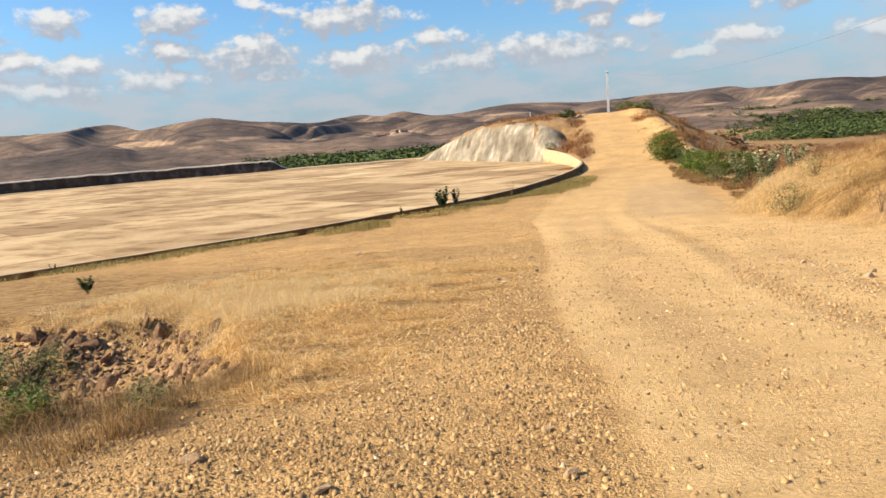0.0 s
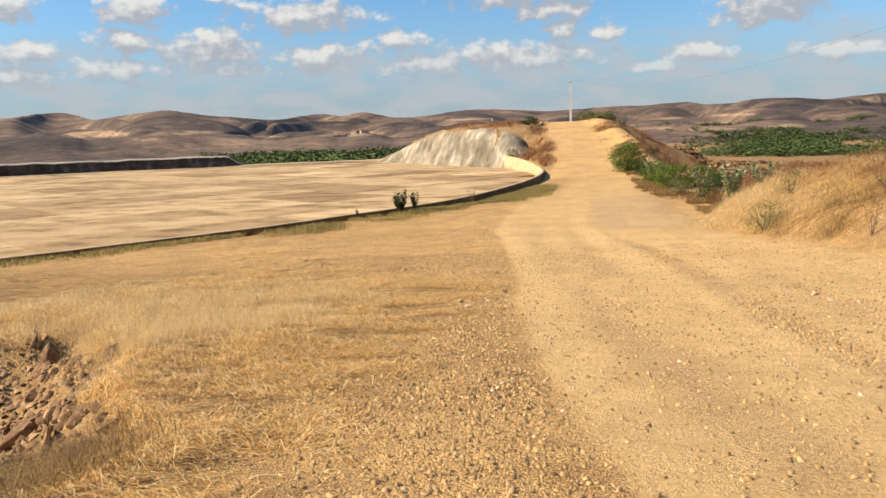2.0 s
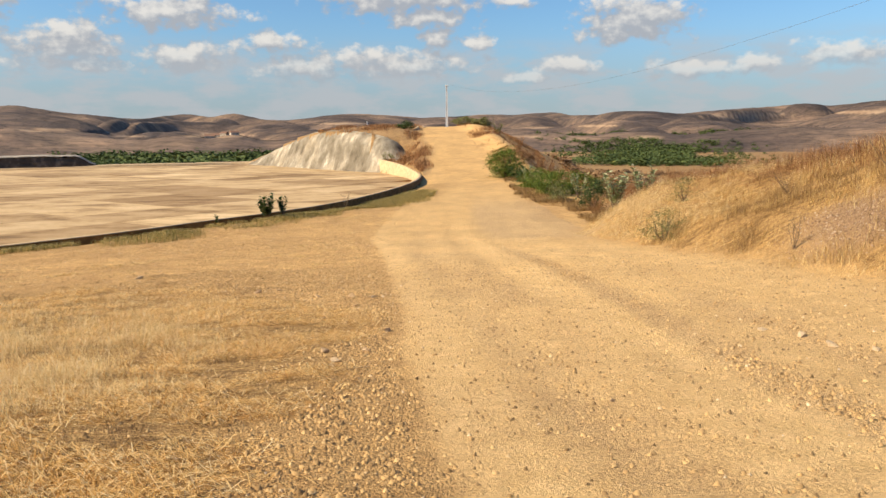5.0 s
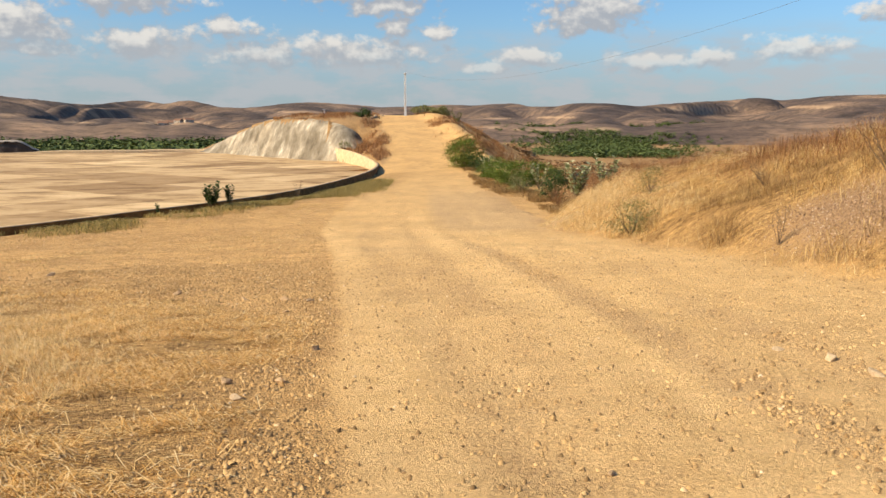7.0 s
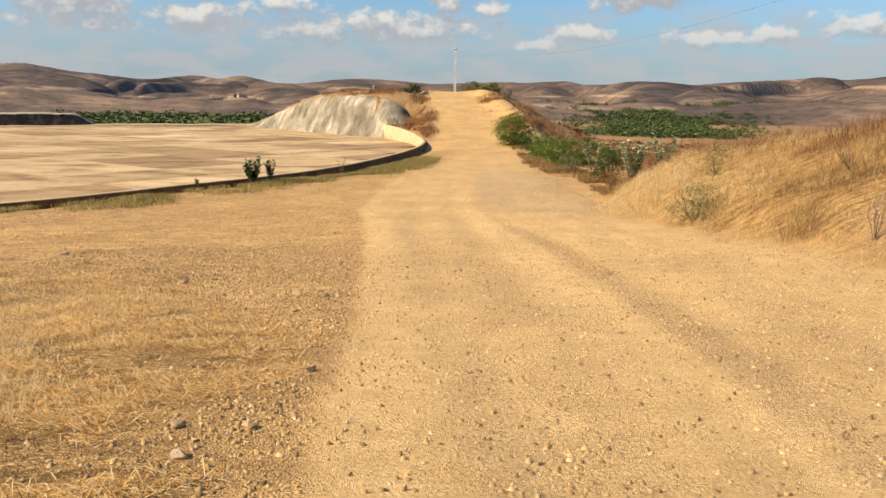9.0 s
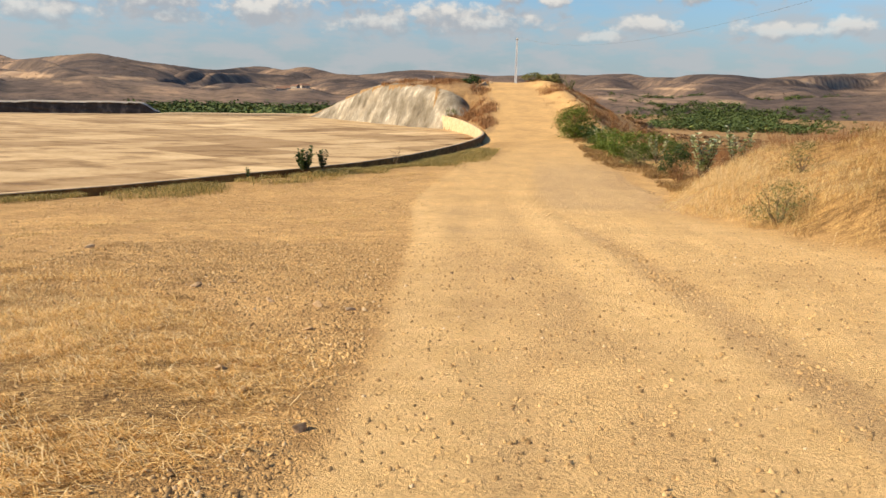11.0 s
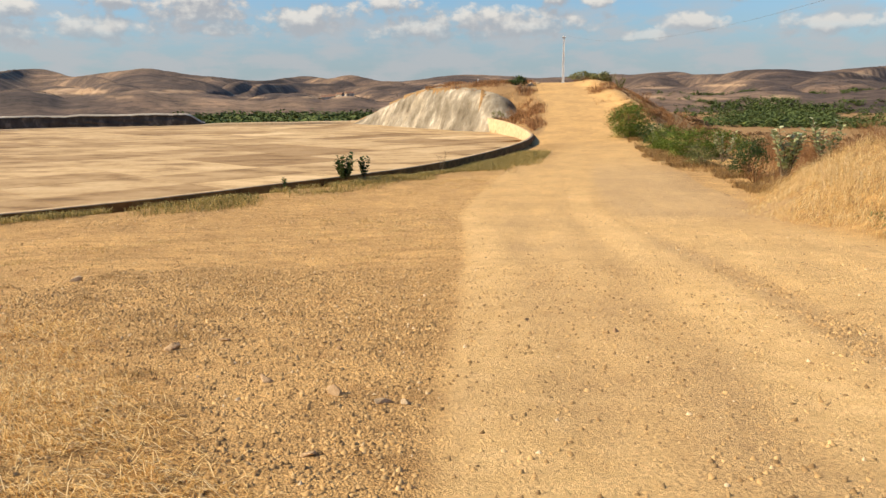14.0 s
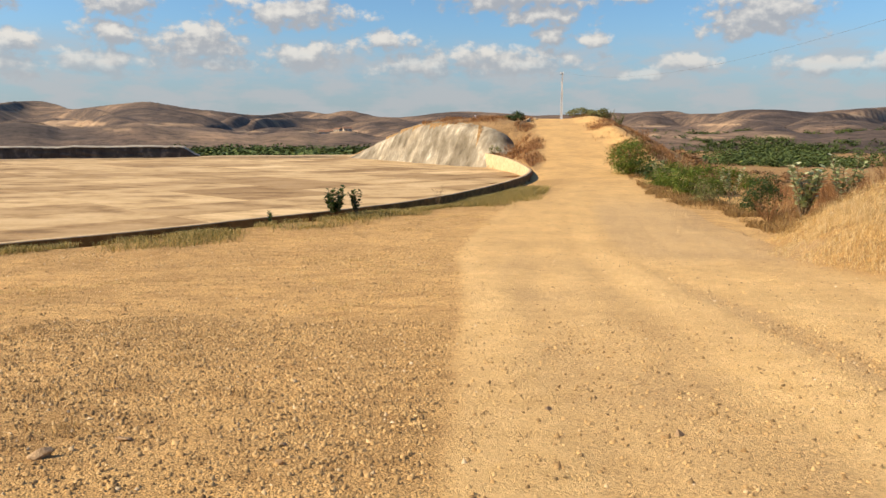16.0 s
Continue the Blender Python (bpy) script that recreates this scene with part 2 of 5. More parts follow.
def land(x, y):
    """Height of the ground."""
    x, y = np.asarray(x, float), np.asarray(y, float)
    z = ROAD_Z(y)
    z = z + 0.045 * np.clip(x, -40, 8) * sstep(62, 32, y) * sstep(-60, -10, y)
    # bank beside the road
    u = x - BANK_X(y) - 0.5 * fbm(y / 3.0, x * 0 + 3, 3, 31)
    bank = BANK_H(y) * (sstep(0, 9 - 4.5 * sstep(40, 52, y), u) * 0.8 + 0.2 * sstep(0, 2.2, u)) * (1 + 0.25 * fbm(x / 4, y / 4, 3, 33))
    z = z + bank
    # falls away to the valley on that side
    out = np.clip(x - (21 - 6 * sstep(40, 60, y) - 5 * sstep(78, 95, y) - 4 * sstep(95, 125, y) - 4 * sstep(125, 160, y)), 0, None)
    z = z - out * (0.10 + 0.38 * sstep(95, 130, y))
    # sandy berm beside the climbing road
    v = x - (ROAD_X(y) + 7.2 + 2.6 * np.clip(149 - y, -10, 45) / 39)
    z = z + 0.85 * sstep(100, 118, y) * sstep(172, 152, y) * np.exp(-(v / 2.1) ** 2) * (1 + 0.5 * fbm(x / 2.5, y / 2.5, 3, 35))
    # knoll beside the crest
    w = ROAD_X(y) - 3.8 - x
    side = sstep(0.2, 5.0, w) * sstep(106, 120, y) * sstep(150, 144, y)
    z = z * (1 - side) + side * (-4.75 + 1.0 * sstep(112, 146, y))
    knoll = sstep(143, 151, y) * sstep(0, 5, w) * sstep(215, 165, y)
    z = np.maximum(z, z * (1 - knoll) + knoll * (1.6 + 0.9 * np.exp(-((x + 21) / 7) ** 2) + 0.5 * fbm(x / 5, y / 5, 3, 41) - 0.16 * np.clip(-28 - x, 0, 60)))
    # flank to the far left beyond the knoll
    z = z - 0.22 * np.clip(-30 - x, 0, 80) * sstep(150, 175, y)
    left = sstep(-45, -72, x) * sstep(85, 110, y)
    z = z * (1 - left) - 9 * left
    # the spillway bed, sunk under its slabs
    inside = (x < KERB_XY(np.clip(y, -2, 146)) - 0.05) & (y < FAR_Y(np.clip(x, -210, -19)) - 0.3) & (y > -2.5)
    inside &= ~((x > -19) & (y > 146))
    face = (y > 146.0) & (x > FACE_X_BY_Y(np.clip(y, 146.0, 187)) - 0.3)
    z = np.where(inside & ~face, np.minimum(z, SLAB_Z - 0.8), z)
    # rim above the cut face follows its top edge
    fx = FACE_X_BY_Y(np.clip(y, 146.0, 187))
    rim = (y > 146.0) & (y < 189) & (x > fx - 0.3)
    blend = sstep(9, 0.5, x - fx)
    z = np.where(rim, z * (1 - blend) + blend * (FACE_TOP(np.clip(fx, -53, -16))), z)
    z = np.where(x < -2.7, z - gully(x, y), z)
    ku = x - KERB_XY(np.clip(y, -2, 146))
    z = z - 0.24 * np.exp(-(ku / 1.3) ** 2) * (ku > 0) * sstep(112, 100, y)
    # uneven ground
    r = np.abs(x - ROAD_X(y))
    rough = sstep(2.5, 7, r)
    z = z + (0.10 + 0.16 * rough) * fbm(x / 3.1, y / 3.1, 3, 51) + (0.03 + 0.05 * rough) * fbm(x / 0.6, y / 0.6, 3, 61)
    for off in (-1.55, 0.1, 1.6, 3.3):
        z = z - 0.022 * np.exp(-((x - ROAD_X(y) - off - 0.15 * fbm(y / 6, y * 0 + off, 2, 55)) / 0.4) ** 2) * sstep(70, 40, y)
    d = np.hypot(x, y - 60)
    z = np.array(z, float)
    far = d > 150
    if far.any():
        k = sstep(150, 330, d[far])
        z[far] = z[far] * (1 - k) + far_land(x[far], y[far]) * k
    return z


def land1(x, y):
    return float(land(np.array([x]), np.array([y]))[0])


# ---- materials ----
def material(name, rough=0.9):
    m = bpy.data.materials.new(name)
    m.use_nodes = True
    nt = m.node_tree
    b = nt.nodes["Principled BSDF"]
    b.inputs["Roughness"].default_value = rough
    b.inputs["Specular IOR Level"].default_value = 0.25
    return m, nt, b


def tex(nt, scale, detail=6, rough=0.6, coord="Object", stretch=None):
    c = nt.nodes.new("ShaderNodeTexCoord")
    n = nt.nodes.new("ShaderNodeTexNoise")
    n.inputs["Scale"].default_value, n.inputs["Detail"].default_value, n.inputs["Roughness"].default_value = scale, detail, rough
    src = c.outputs[coord]
    if stretch:
        mp = nt.nodes.new("ShaderNodeMapping")
        mp.inputs["Scale"].default_value = stretch
        nt.links.new(src, mp.inputs[0])
        src = mp.outputs[0]
    nt.links.new(src, n.inputs["Vector"])
    return n.outputs["Fac"]


def ramp(nt, fac, stops):
    r = nt.nodes.new("ShaderNodeValToRGB")
    while len(r.color_ramp.elements) < len(stops):
        r.color_ramp.elements.new(0.5)
    for e, (p, c) in zip(r.color_ramp.elements, stops):
        e.position, e.color = p, (*c, 1)
    nt.links.new(fac, r.inputs[0])
    return r.outputs[0]


def mix(nt, fac, a, b, mode="MIX"):
    n = nt.nodes.new("ShaderNodeMix")
    n.data_type, n.blend_type = "RGBA", mode
    for sock, v in ((n.inputs[0], fac), (n.inputs[6], a), (n.inputs[7], b)):
        if isinstance(v, (float, int)):
            sock.default_value = v
        elif isinstance(v, tuple):
            sock.default_value = (*v, 1)
        else:
            nt.links.new(v, sock)
    return n.outputs[2]


def bump(nt, b, fac, strength, dist):
    n = nt.nodes.new("ShaderNodeBump")
    n.inputs["Strength"].default_value, n.inputs["Distance"].default_value = strength, dist
    nt.links.new(fac, n.inputs["Height"])
    if b.inputs["Normal"].is_linked:
        nt.links.new(b.inputs["Normal"].links[0].from_socket, n.inputs["Normal"])
    nt.links.new(n.outputs[0], b.inputs["Normal"])


def simple(name, stops, scale, rough=0.9, strength=0.4, dist=0.02, stretch=None, vary=0.0):
    """A grainy material: a colour ramp over noise, a broader stain, and relief."""
    m, nt, b = material(name, rough)
    f = tex(nt, scale, 8, 0.65, stretch=stretch)
    col = ramp(nt, f, stops)
    broad = tex(nt, scale * 0.13, 4, 0.5)
    col = mix(nt, 0.35, col, ramp(nt, broad, [(0.3, (0.55, 0.55, 0.55)), (0.7, (1.25, 1.25, 1.25))]), "MULTIPLY")
    if vary:
        o = nt.nodes.new("ShaderNodeObjectInfo")
        col = mix(nt, vary, col, ramp(nt, o.outputs["Random"], [(0, (0.7, 0.68, 0.66)), (1, (1.35, 1.33, 1.3))]), "MULTIPLY")
    nt.links.new(col, b.inputs["Base Color"])
    bump(nt, b, f, strength, dist)
    return m


def island(name, stops, rough=0.8, translucent=0.0):
    """A material of many small pieces in one mesh, each with its own tone."""
    m, nt, b = material(name, rough)
    g = nt.nodes.new("ShaderNodeNewGeometry")
    col = ramp(nt, g.outputs["Random Per Island"], stops)
    nt.links.new(col, b.inputs["Base Color"])
    if translucent:
        t = nt.nodes.new("ShaderNodeBsdfTranslucent")
        nt.links.new(col, t.inputs["Color"])
        mx = nt.nodes.new("ShaderNodeMixShader")
        mx.inputs[0].default_value = translucent
        nt.links.new(b.outputs[0], mx.inputs[1])
        nt.links.new(t.outputs[0], mx.inputs[2])
        nt.links.new(mx.outputs[0], nt.nodes["Material Output"].inputs["Surface"])
    return m


def ground_material():
    m, nt, b = material("dry_earth", 0.95)
    a = nt.nodes.new("ShaderNodeAttribute")
    a.attribute_name = "zone"
    sp = nt.nodes.new("ShaderNodeSeparateColor")
    nt.links.new(a.outputs["Color"], sp.inputs[0])
    fine, mid, broad = tex(nt, 26, 8, 0.7), tex(nt, 3.0, 6, 0.6), tex(nt, 0.35, 5, 0.6)
    gravel = ramp(nt, fine, [(0.30, (0.26, 0.155, 0.066)), (0.46, (0.53, 0.335, 0.14)), (0.64, (0.71, 0.46, 0.205)), (0.8, (0.80, 0.56, 0.29))])
    cells = nt.nodes.new("ShaderNodeTexVoronoi")
    cells.inputs["Scale"].default_value, cells.inputs["Randomness"].default_value = 58, 1
    nt.links.new(nt.nodes.new("ShaderNodeTexCoord").outputs["Object"], cells.inputs["Vector"])
    grey = nt.nodes.new("ShaderNodeRGBToBW")
    nt.links.new(cells.outputs["Color"], grey.inputs[0])
    gravel = mix(nt, 0.7, gravel, ramp(nt, grey.outputs[0], [(0.15, (0.62, 0.6, 0.58)), (0.5, (1.05, 1.05, 1.05)), (0.85, (1.3, 1.28, 1.22))]), "MULTIPLY")
    gravel = mix(nt, 0.6, gravel, ramp(nt, broad, [(0.35, (0.8, 0.75, 0.7)), (0.65, (1.15, 1.1, 1.05))]), "MULTIPLY")
    gravel = mix(nt, 0.6, gravel, ramp(nt, tex(nt, 1.3, 6, 0.65, stretch=(0.8, 1.6, 1)), [(0.36, (0.66, 0.6, 0.54)), (0.5, (1, 1, 1)), (0.64, (1.2, 1.2, 1.18))]), "MULTIPLY")
    dust = ramp(nt, mid, [(0.3, (0.615, 0.400, 0.172)), (0.7, (0.77, 0.525, 0.245))])
    dust = mix(nt, 0.75, dust, ramp(nt, fine, [(0.35, (0.62, 0.60, 0.58)), (0.5, (1, 1, 1)), (0.68, (1.15, 1.15, 1.15))]), "MULTIPLY")
    dust = mix(nt, 0.6, dust, ramp(nt, broad, [(0.35, (0.82, 0.8, 0.8)), (0.65, (1.1, 1.1, 1.08))]), "MULTIPLY")
    dust = mix(nt, 0.5, dust, ramp(nt, tex(nt, 1.6, 5, 0.6, stretch=(1, 0.12, 1)), [(0.35, (0.85, 0.83, 0.82)), (0.65, (1.1, 1.1, 1.08))]), "MULTIPLY")
    straw = ramp(nt, tex(nt, 18, 8, 0.7, stretch=(1, 2.2, 1)), [(0.34, (0.11, 0.056, 0.02)), (0.5, (0.37, 0.22, 0.082)), (0.66, (0.72, 0.49, 0.21))])
    straw = mix(nt, 0.9, straw, ramp(nt, tex(nt, 2.4, 6, 0.65, stretch=(0.8, 1.8, 1)), [(0.36, (0.45, 0.38, 0.32)), (0.5, (0.95, 0.93, 0.9)), (0.64, (1.35, 1.32, 1.25))]), "MULTIPLY")
    hb, hf = tex(nt, 0.0055, 9, 0.68), tex(nt, 0.06, 9, 0.8)
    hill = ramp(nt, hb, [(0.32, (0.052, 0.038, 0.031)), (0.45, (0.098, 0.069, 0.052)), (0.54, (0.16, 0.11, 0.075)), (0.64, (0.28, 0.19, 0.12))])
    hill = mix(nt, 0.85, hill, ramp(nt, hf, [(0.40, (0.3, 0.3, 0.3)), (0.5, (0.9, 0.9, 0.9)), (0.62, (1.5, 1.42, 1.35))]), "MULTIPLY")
    col = mix(nt, sp.outputs[0], gravel, dust)
    col = mix(nt, sp.outputs[1], col, straw)
    at = nt.nodes.new("ShaderNodeAttribute")
    at.attribute_name = "tone"
    tn = nt.nodes.new("ShaderNodeSeparateColor")
    nt.links.new(at.outputs["Color"], tn.inputs[0])
    col = mix(nt, tn.outputs[2], col, mix(nt, 0.30, col, ramp(nt, mid, [(0.3, (0.66, 0.43, 0.185)), (0.7, (0.80, 0.54, 0.26))])))
    greyer = ramp(nt, fine, [(0.3, (0.24, 0.165, 0.095)), (0.5, (0.46, 0.325, 0.185)), (0.7, (0.60, 0.45, 0.28))])
    col = mix(nt, tn.outputs[0], col, greyer)
    reddish = ramp(nt, fine, [(0.34, (0.15, 0.085, 0.042)), (0.5, (0.33, 0.205, 0.105)), (0.66, (0.50, 0.34, 0.19))])
    col = mix(nt, tn.outputs[1], col, reddish)
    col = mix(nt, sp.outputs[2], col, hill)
    nt.links.new(col, b.inputs["Base Color"])
    bump(nt, b, mid, 0.25, 0.05)
    bump(nt, b, fine, 0.85, 0.035)
    stony = nt.nodes.new("ShaderNodeMath")
    stony.operation = "MULTIPLY"
    inv = nt.nodes.new("ShaderNodeMath")
    inv.operation = "MULTIPLY_ADD"
    inv.inputs[1].default_value, inv.inputs[2].default_value = -1.3, 1.1
    inv.use_clamp = True
    nt.links.new(sp.outputs[0], inv.inputs[0])
    nt.links.new(inv.outputs[0], stony.inputs[0])
    nt.links.new(cells.outputs["Distance"], stony.inputs[1])
    neg = nt.nodes.new("ShaderNodeMath")
    neg.operation = "MULTIPLY"
    neg.inputs[1].default_value = -1
    nt.links.new(stony.outputs[0], neg.inputs[0])
    bump(nt, b, neg.outputs[0], 1.0, 0.013)
    return m


GROUND = ground_material()
CONCRETE = simple("weathered_concrete", [(0.3, (0.42, 0.29, 0.16)), (0.55, (0.58, 0.42, 0.25)), (0.75, (0.70, 0.54, 0.35))], 2.2, 0.9, 0.3, 0.01)
# dark brown: shade painted on the wall's outer side, and the floor beneath the panels
SHADE_JOINT_BROWN = simple("shade_joint_brown", [(0.3, (0.11, 0.045, 0.010)), (0.6, (0.26, 0.118, 0.030)), (0.8, (0.46, 0.235, 0.07))], 1.6, 0.95, 0.6, 0.04)


# ---- mesh helpers ----
def mesh_np(name, verts, faces, mat, parent=None, smooth=False):
    """One mesh object from arrays; faces all of one size, or a list of arrays."""
    me = bpy.data.meshes.new(name)
    groups = faces if isinstance(faces, list) else [faces]
    groups = [np.asarray(g, np.int32) for g in groups if len(g)]
    me.vertices.add(len(verts))
    me.vertices.foreach_set("co", np.asarray(verts, np.float32).ravel())
    total = sum(g.size for g in groups)
    me.loops.add(total)
    me.loops.foreach_set("vertex_index", np.concatenate([g.ravel() for g in groups]))
    sizes = np.concatenate([np.full(len(g), g.shape[1], np.int32) for g in groups])
    me.polygons.add(len(sizes))
    me.polygons.foreach_set("loop_start", np.r_[0, np.cumsum(sizes)[:-1]].astype(np.int32))
    if smooth:
        me.polygons.foreach_set("use_smooth", np.ones(len(sizes), bool))
    me.materials.append(mat)
    me.update(calc_edges=True)
    me.validate()
    ob = new(name, me)
    if parent:
        ob.parent = parent
    return ob


def grid_faces(nu, nv):
    i = np.arange(nu * nv).reshape(nu, nv)
    return np.stack([i[:-1, :-1], i[1:, :-1], i[1:, 1:], i[:-1, 1:]], -1).reshape(-1, 4)


def sweep(line, profile_at, closed=True):
    """Verts and quads of a profile (offset to the left, height) carried along a line in the plan."""
    d = np.gradient(line, axis=0)
    d /= np.linalg.norm(d, axis=1)[:, None]
    nrm = np.stack([-d[:, 1], d[:, 0]], 1)
    rows = []
    for k, (p, n) in enumerate(zip(line, nrm)):
        rows.append([(p[0] + n[0] * o, p[1] + n[1] * o, h) for o, h in profile_at(k)])
    rows = np.array(rows)
    nu, nv = rows.shape[:2]
    if closed:
        rows = np.concatenate([rows, rows[:, :1]], 1)
        nv += 1
    return rows.reshape(-1, 3), grid_faces(nu, nv)


# ---- ground ----
def axis_steps(lo, hi, a, b, fine, mid_lo, mid_hi, mid, grow):
    """Coordinates: fine from a to b, mid steps out to mid_lo and mid_hi, then growing."""
    c = list(np.arange(a, b, fine))
    for sign, edge, end, start in ((1, mid_hi, hi, b), (-1, mid_lo, lo, a)):
        p, s, got = start, fine, []
        while sign * (end - p) > 0:
            s = min(s * 1.12, mid) if sign * (edge - p) > 0 else max(s, mid) * grow
            p += sign * s
            got.append(p)
        c += got
    return np.array(sorted(c))


def hills_drop(x, y):
    """How far the plain sheet sinks beneath the finer sheet of the far hills."""
    d = np.hypot(x, y)
    return 30 * sstep(560, 700, d) * sstep(78, 70, np.abs(np.degrees(np.arctan2(x, y))))


LEFT_EDGE = spline([0, 8, 15, 18, 22, 29, 36, 40, 46, 70, 112], [-2.3, -2.55, -2.9, -3.0, -2.85, -2.95, -3.2, -3.5, -4.1, -4.3, -4.4])
LANE_MID = spline([0, 8, 16, 21, 27, 34, 44, 60, 80, 120], [-0.9, -0.5, -0.4, 0.05, 0.55, 0.7, 0.5, 0.3, 0.2, 0.1])


def bands(x, y):
    """Lengthwise bands of the road: smooth dust lanes, grey stony strips, the grey fork."""
    r = x - ROAD_X(y)
    w = 0.16 * fbm(x / 1.6, y / 3.5, 3, 171) + 0.12 * fbm(x / 0.4, y / 0.9, 3, 172)
    edge = r - LEFT_EDGE(y) + w
    lane_a = sstep(-0.06, 0.24, edge) * sstep(1.25, 0.5, edge + 0.8 * w)
    mid = r - LANE_MID(y) + w
    lane_b = sstep(-0.85, -0.25, mid + 0.6 * w) * sstep(0.75, 0.38, mid)
    strip_a = sstep(0.75, 1.3, edge) * sstep(-0.35, -0.8, mid) * sstep(52, 38, y) * (0.45 + 1.3 * np.clip(fbm(x / 0.7, y / 2.4, 3, 173) + 0.15, 0, 0.5))
    strip_b = sstep(0.42, 0.62, mid) * sstep(1.25, 0.9, mid) * sstep(42, 34, y)
    strip_c = np.exp(-((mid - 2.0) / 0.32) ** 2) * sstep(26, 20, y)
    fork = sstep(0.5, 1.6, mid) * sstep(40, 47, y) * sstep(84, 66, y) * (r < 7)
    return edge, lane_a, lane_b, strip_a, strip_b, strip_c, fork


def build_ground():
    xs = axis_steps(-4600, 4600, -5, 5, 0.13, -13, 10, 0.26, 1.03)
    xs = np.concatenate([axis_steps(-4600, -13, -14, -13, 0.3, -60, -13, 0.9, 1.05)[:-1], xs[(xs > -13) & (xs < 10)], axis_steps(10, 4600, 10, 11, 0.3, 10, 40, 0.9, 1.05)])
    xs = np.unique(np.round(xs, 3))
    ys = axis_steps(-900, 4600, 4, 42, 0.26, -10, 200, 0.9, 1.045)
    X, Y = np.meshgrid(xs, ys, indexing="ij")
    Z = land(X, Y) - hills_drop(X, Y)
    ob = mesh_np("ground", np.stack([X, Y, Z], -1).reshape(-1, 3), grid_faces(len(xs), len(ys)), GROUND, smooth=True)
    r = X - ROAD_X(Y)
    wob = 0.8 * fbm(X / 2.2, Y / 2.2, 3, 71)
    edge, lane_a, lane_b, strip_a, strip_b, strip_c, fork = bands(X, Y)
    stony = np.clip(np.maximum(np.maximum(strip_a * 0.75, strip_b), strip_c), 0, 1)
    road = sstep(-0.06, 0.24, edge) * sstep(7.0, 5.2, r) * np.clip(0.88 - 0.45 * stony + 0.5 * fbm(r / 0.45, Y / 11, 3, 161), 0, 1)
    road = np.maximum(road, np.maximum(lane_a, lane_b))
    flat = sstep(0.3, -1.2, X - BANK_X(Y) + wob) * (r > 0) * sstep(70, 50, Y)
    road = np.clip(np.maximum(road, 0.75 * flat * (1 - stony)), 0, 1)
    road = road * (1 - 0.35 * sstep(34, 60, Y)) * (1 - 0.45 * sstep(78, 105, Y))
    road = np.maximum(road, 0.2 * sstep(104, 118, Y) * sstep(9, 6, np.abs(r - 4.2)) * (r > 0))
    mound = sstep(30, 45, Y) * sstep(125, 110, Y) * sstep(-14, -4, r) * (r < 0)
    road = np.maximum(road, 0.15 * mound)
    straw = sstep(-0.15, 0.9, X - BANK_X(Y) + wob) * sstep(110, 85, Y)
    straw = np.maximum(straw, straw_left(X, Y))
    d = np.hypot(X, Y - 60)
    patch = sstep(2.3, 1.0, np.hypot((X - 9.6) / 1.1, (Y - 27.8) / 1.5) + wob)
    straw = straw * (1 - 0.85 * patch)
    knoll = 0.55 * sstep(-3.4, -4.8, r + wob) * sstep(104, 116, Y)
    straw = np.maximum(straw, 0.55 * sstep(60, 100, d) * (X > 6))
    hill = np.maximum(np.maximum(0.4 * sstep(110, 260, d) + 0.6 * sstep(520, 850, d), knoll), 0.35 * sstep(0.1, 0.5, gully(X, Y)) * (X < -2.7) * (Y < 30))
    zone = np.stack([road, straw, hill, np.ones_like(road)], -1).reshape(-1, 4).astype(np.float32)
    at = ob.data.attributes.new("zone", "FLOAT_COLOR", "POINT")
    at.data.foreach_set("color", zone.ravel())
    tone = np.stack([np.clip(0.42 * fork + 0.32 * stony, 0, 1), patch, np.maximum(lane_a, lane_b) * sstep(60, 40, Y), np.ones_like(road)], -1).reshape(-1, 4).astype(np.float32)
    at = ob.data.attributes.new("tone", "FLOAT_COLOR", "POINT")
    at.data.foreach_set("color", tone.ravel())
    return tagged(ob, "dry ochre earth, gravel and far scrub hills", "ground", kind="structure")


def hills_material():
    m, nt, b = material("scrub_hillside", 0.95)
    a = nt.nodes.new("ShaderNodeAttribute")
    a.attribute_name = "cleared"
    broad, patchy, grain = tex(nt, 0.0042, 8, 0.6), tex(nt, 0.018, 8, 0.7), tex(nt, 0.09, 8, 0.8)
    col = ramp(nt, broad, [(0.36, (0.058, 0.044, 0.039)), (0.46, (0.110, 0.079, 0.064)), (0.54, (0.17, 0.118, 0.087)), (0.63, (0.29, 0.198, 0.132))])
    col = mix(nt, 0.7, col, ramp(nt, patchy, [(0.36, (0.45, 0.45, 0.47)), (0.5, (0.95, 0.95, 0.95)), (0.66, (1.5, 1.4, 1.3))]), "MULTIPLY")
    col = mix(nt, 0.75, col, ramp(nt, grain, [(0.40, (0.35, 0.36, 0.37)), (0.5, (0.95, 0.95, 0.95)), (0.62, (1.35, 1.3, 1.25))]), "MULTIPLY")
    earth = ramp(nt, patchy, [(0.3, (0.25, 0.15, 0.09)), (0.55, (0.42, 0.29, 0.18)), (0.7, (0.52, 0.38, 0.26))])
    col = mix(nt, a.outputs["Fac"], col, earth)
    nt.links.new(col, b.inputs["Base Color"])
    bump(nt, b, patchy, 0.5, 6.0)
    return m


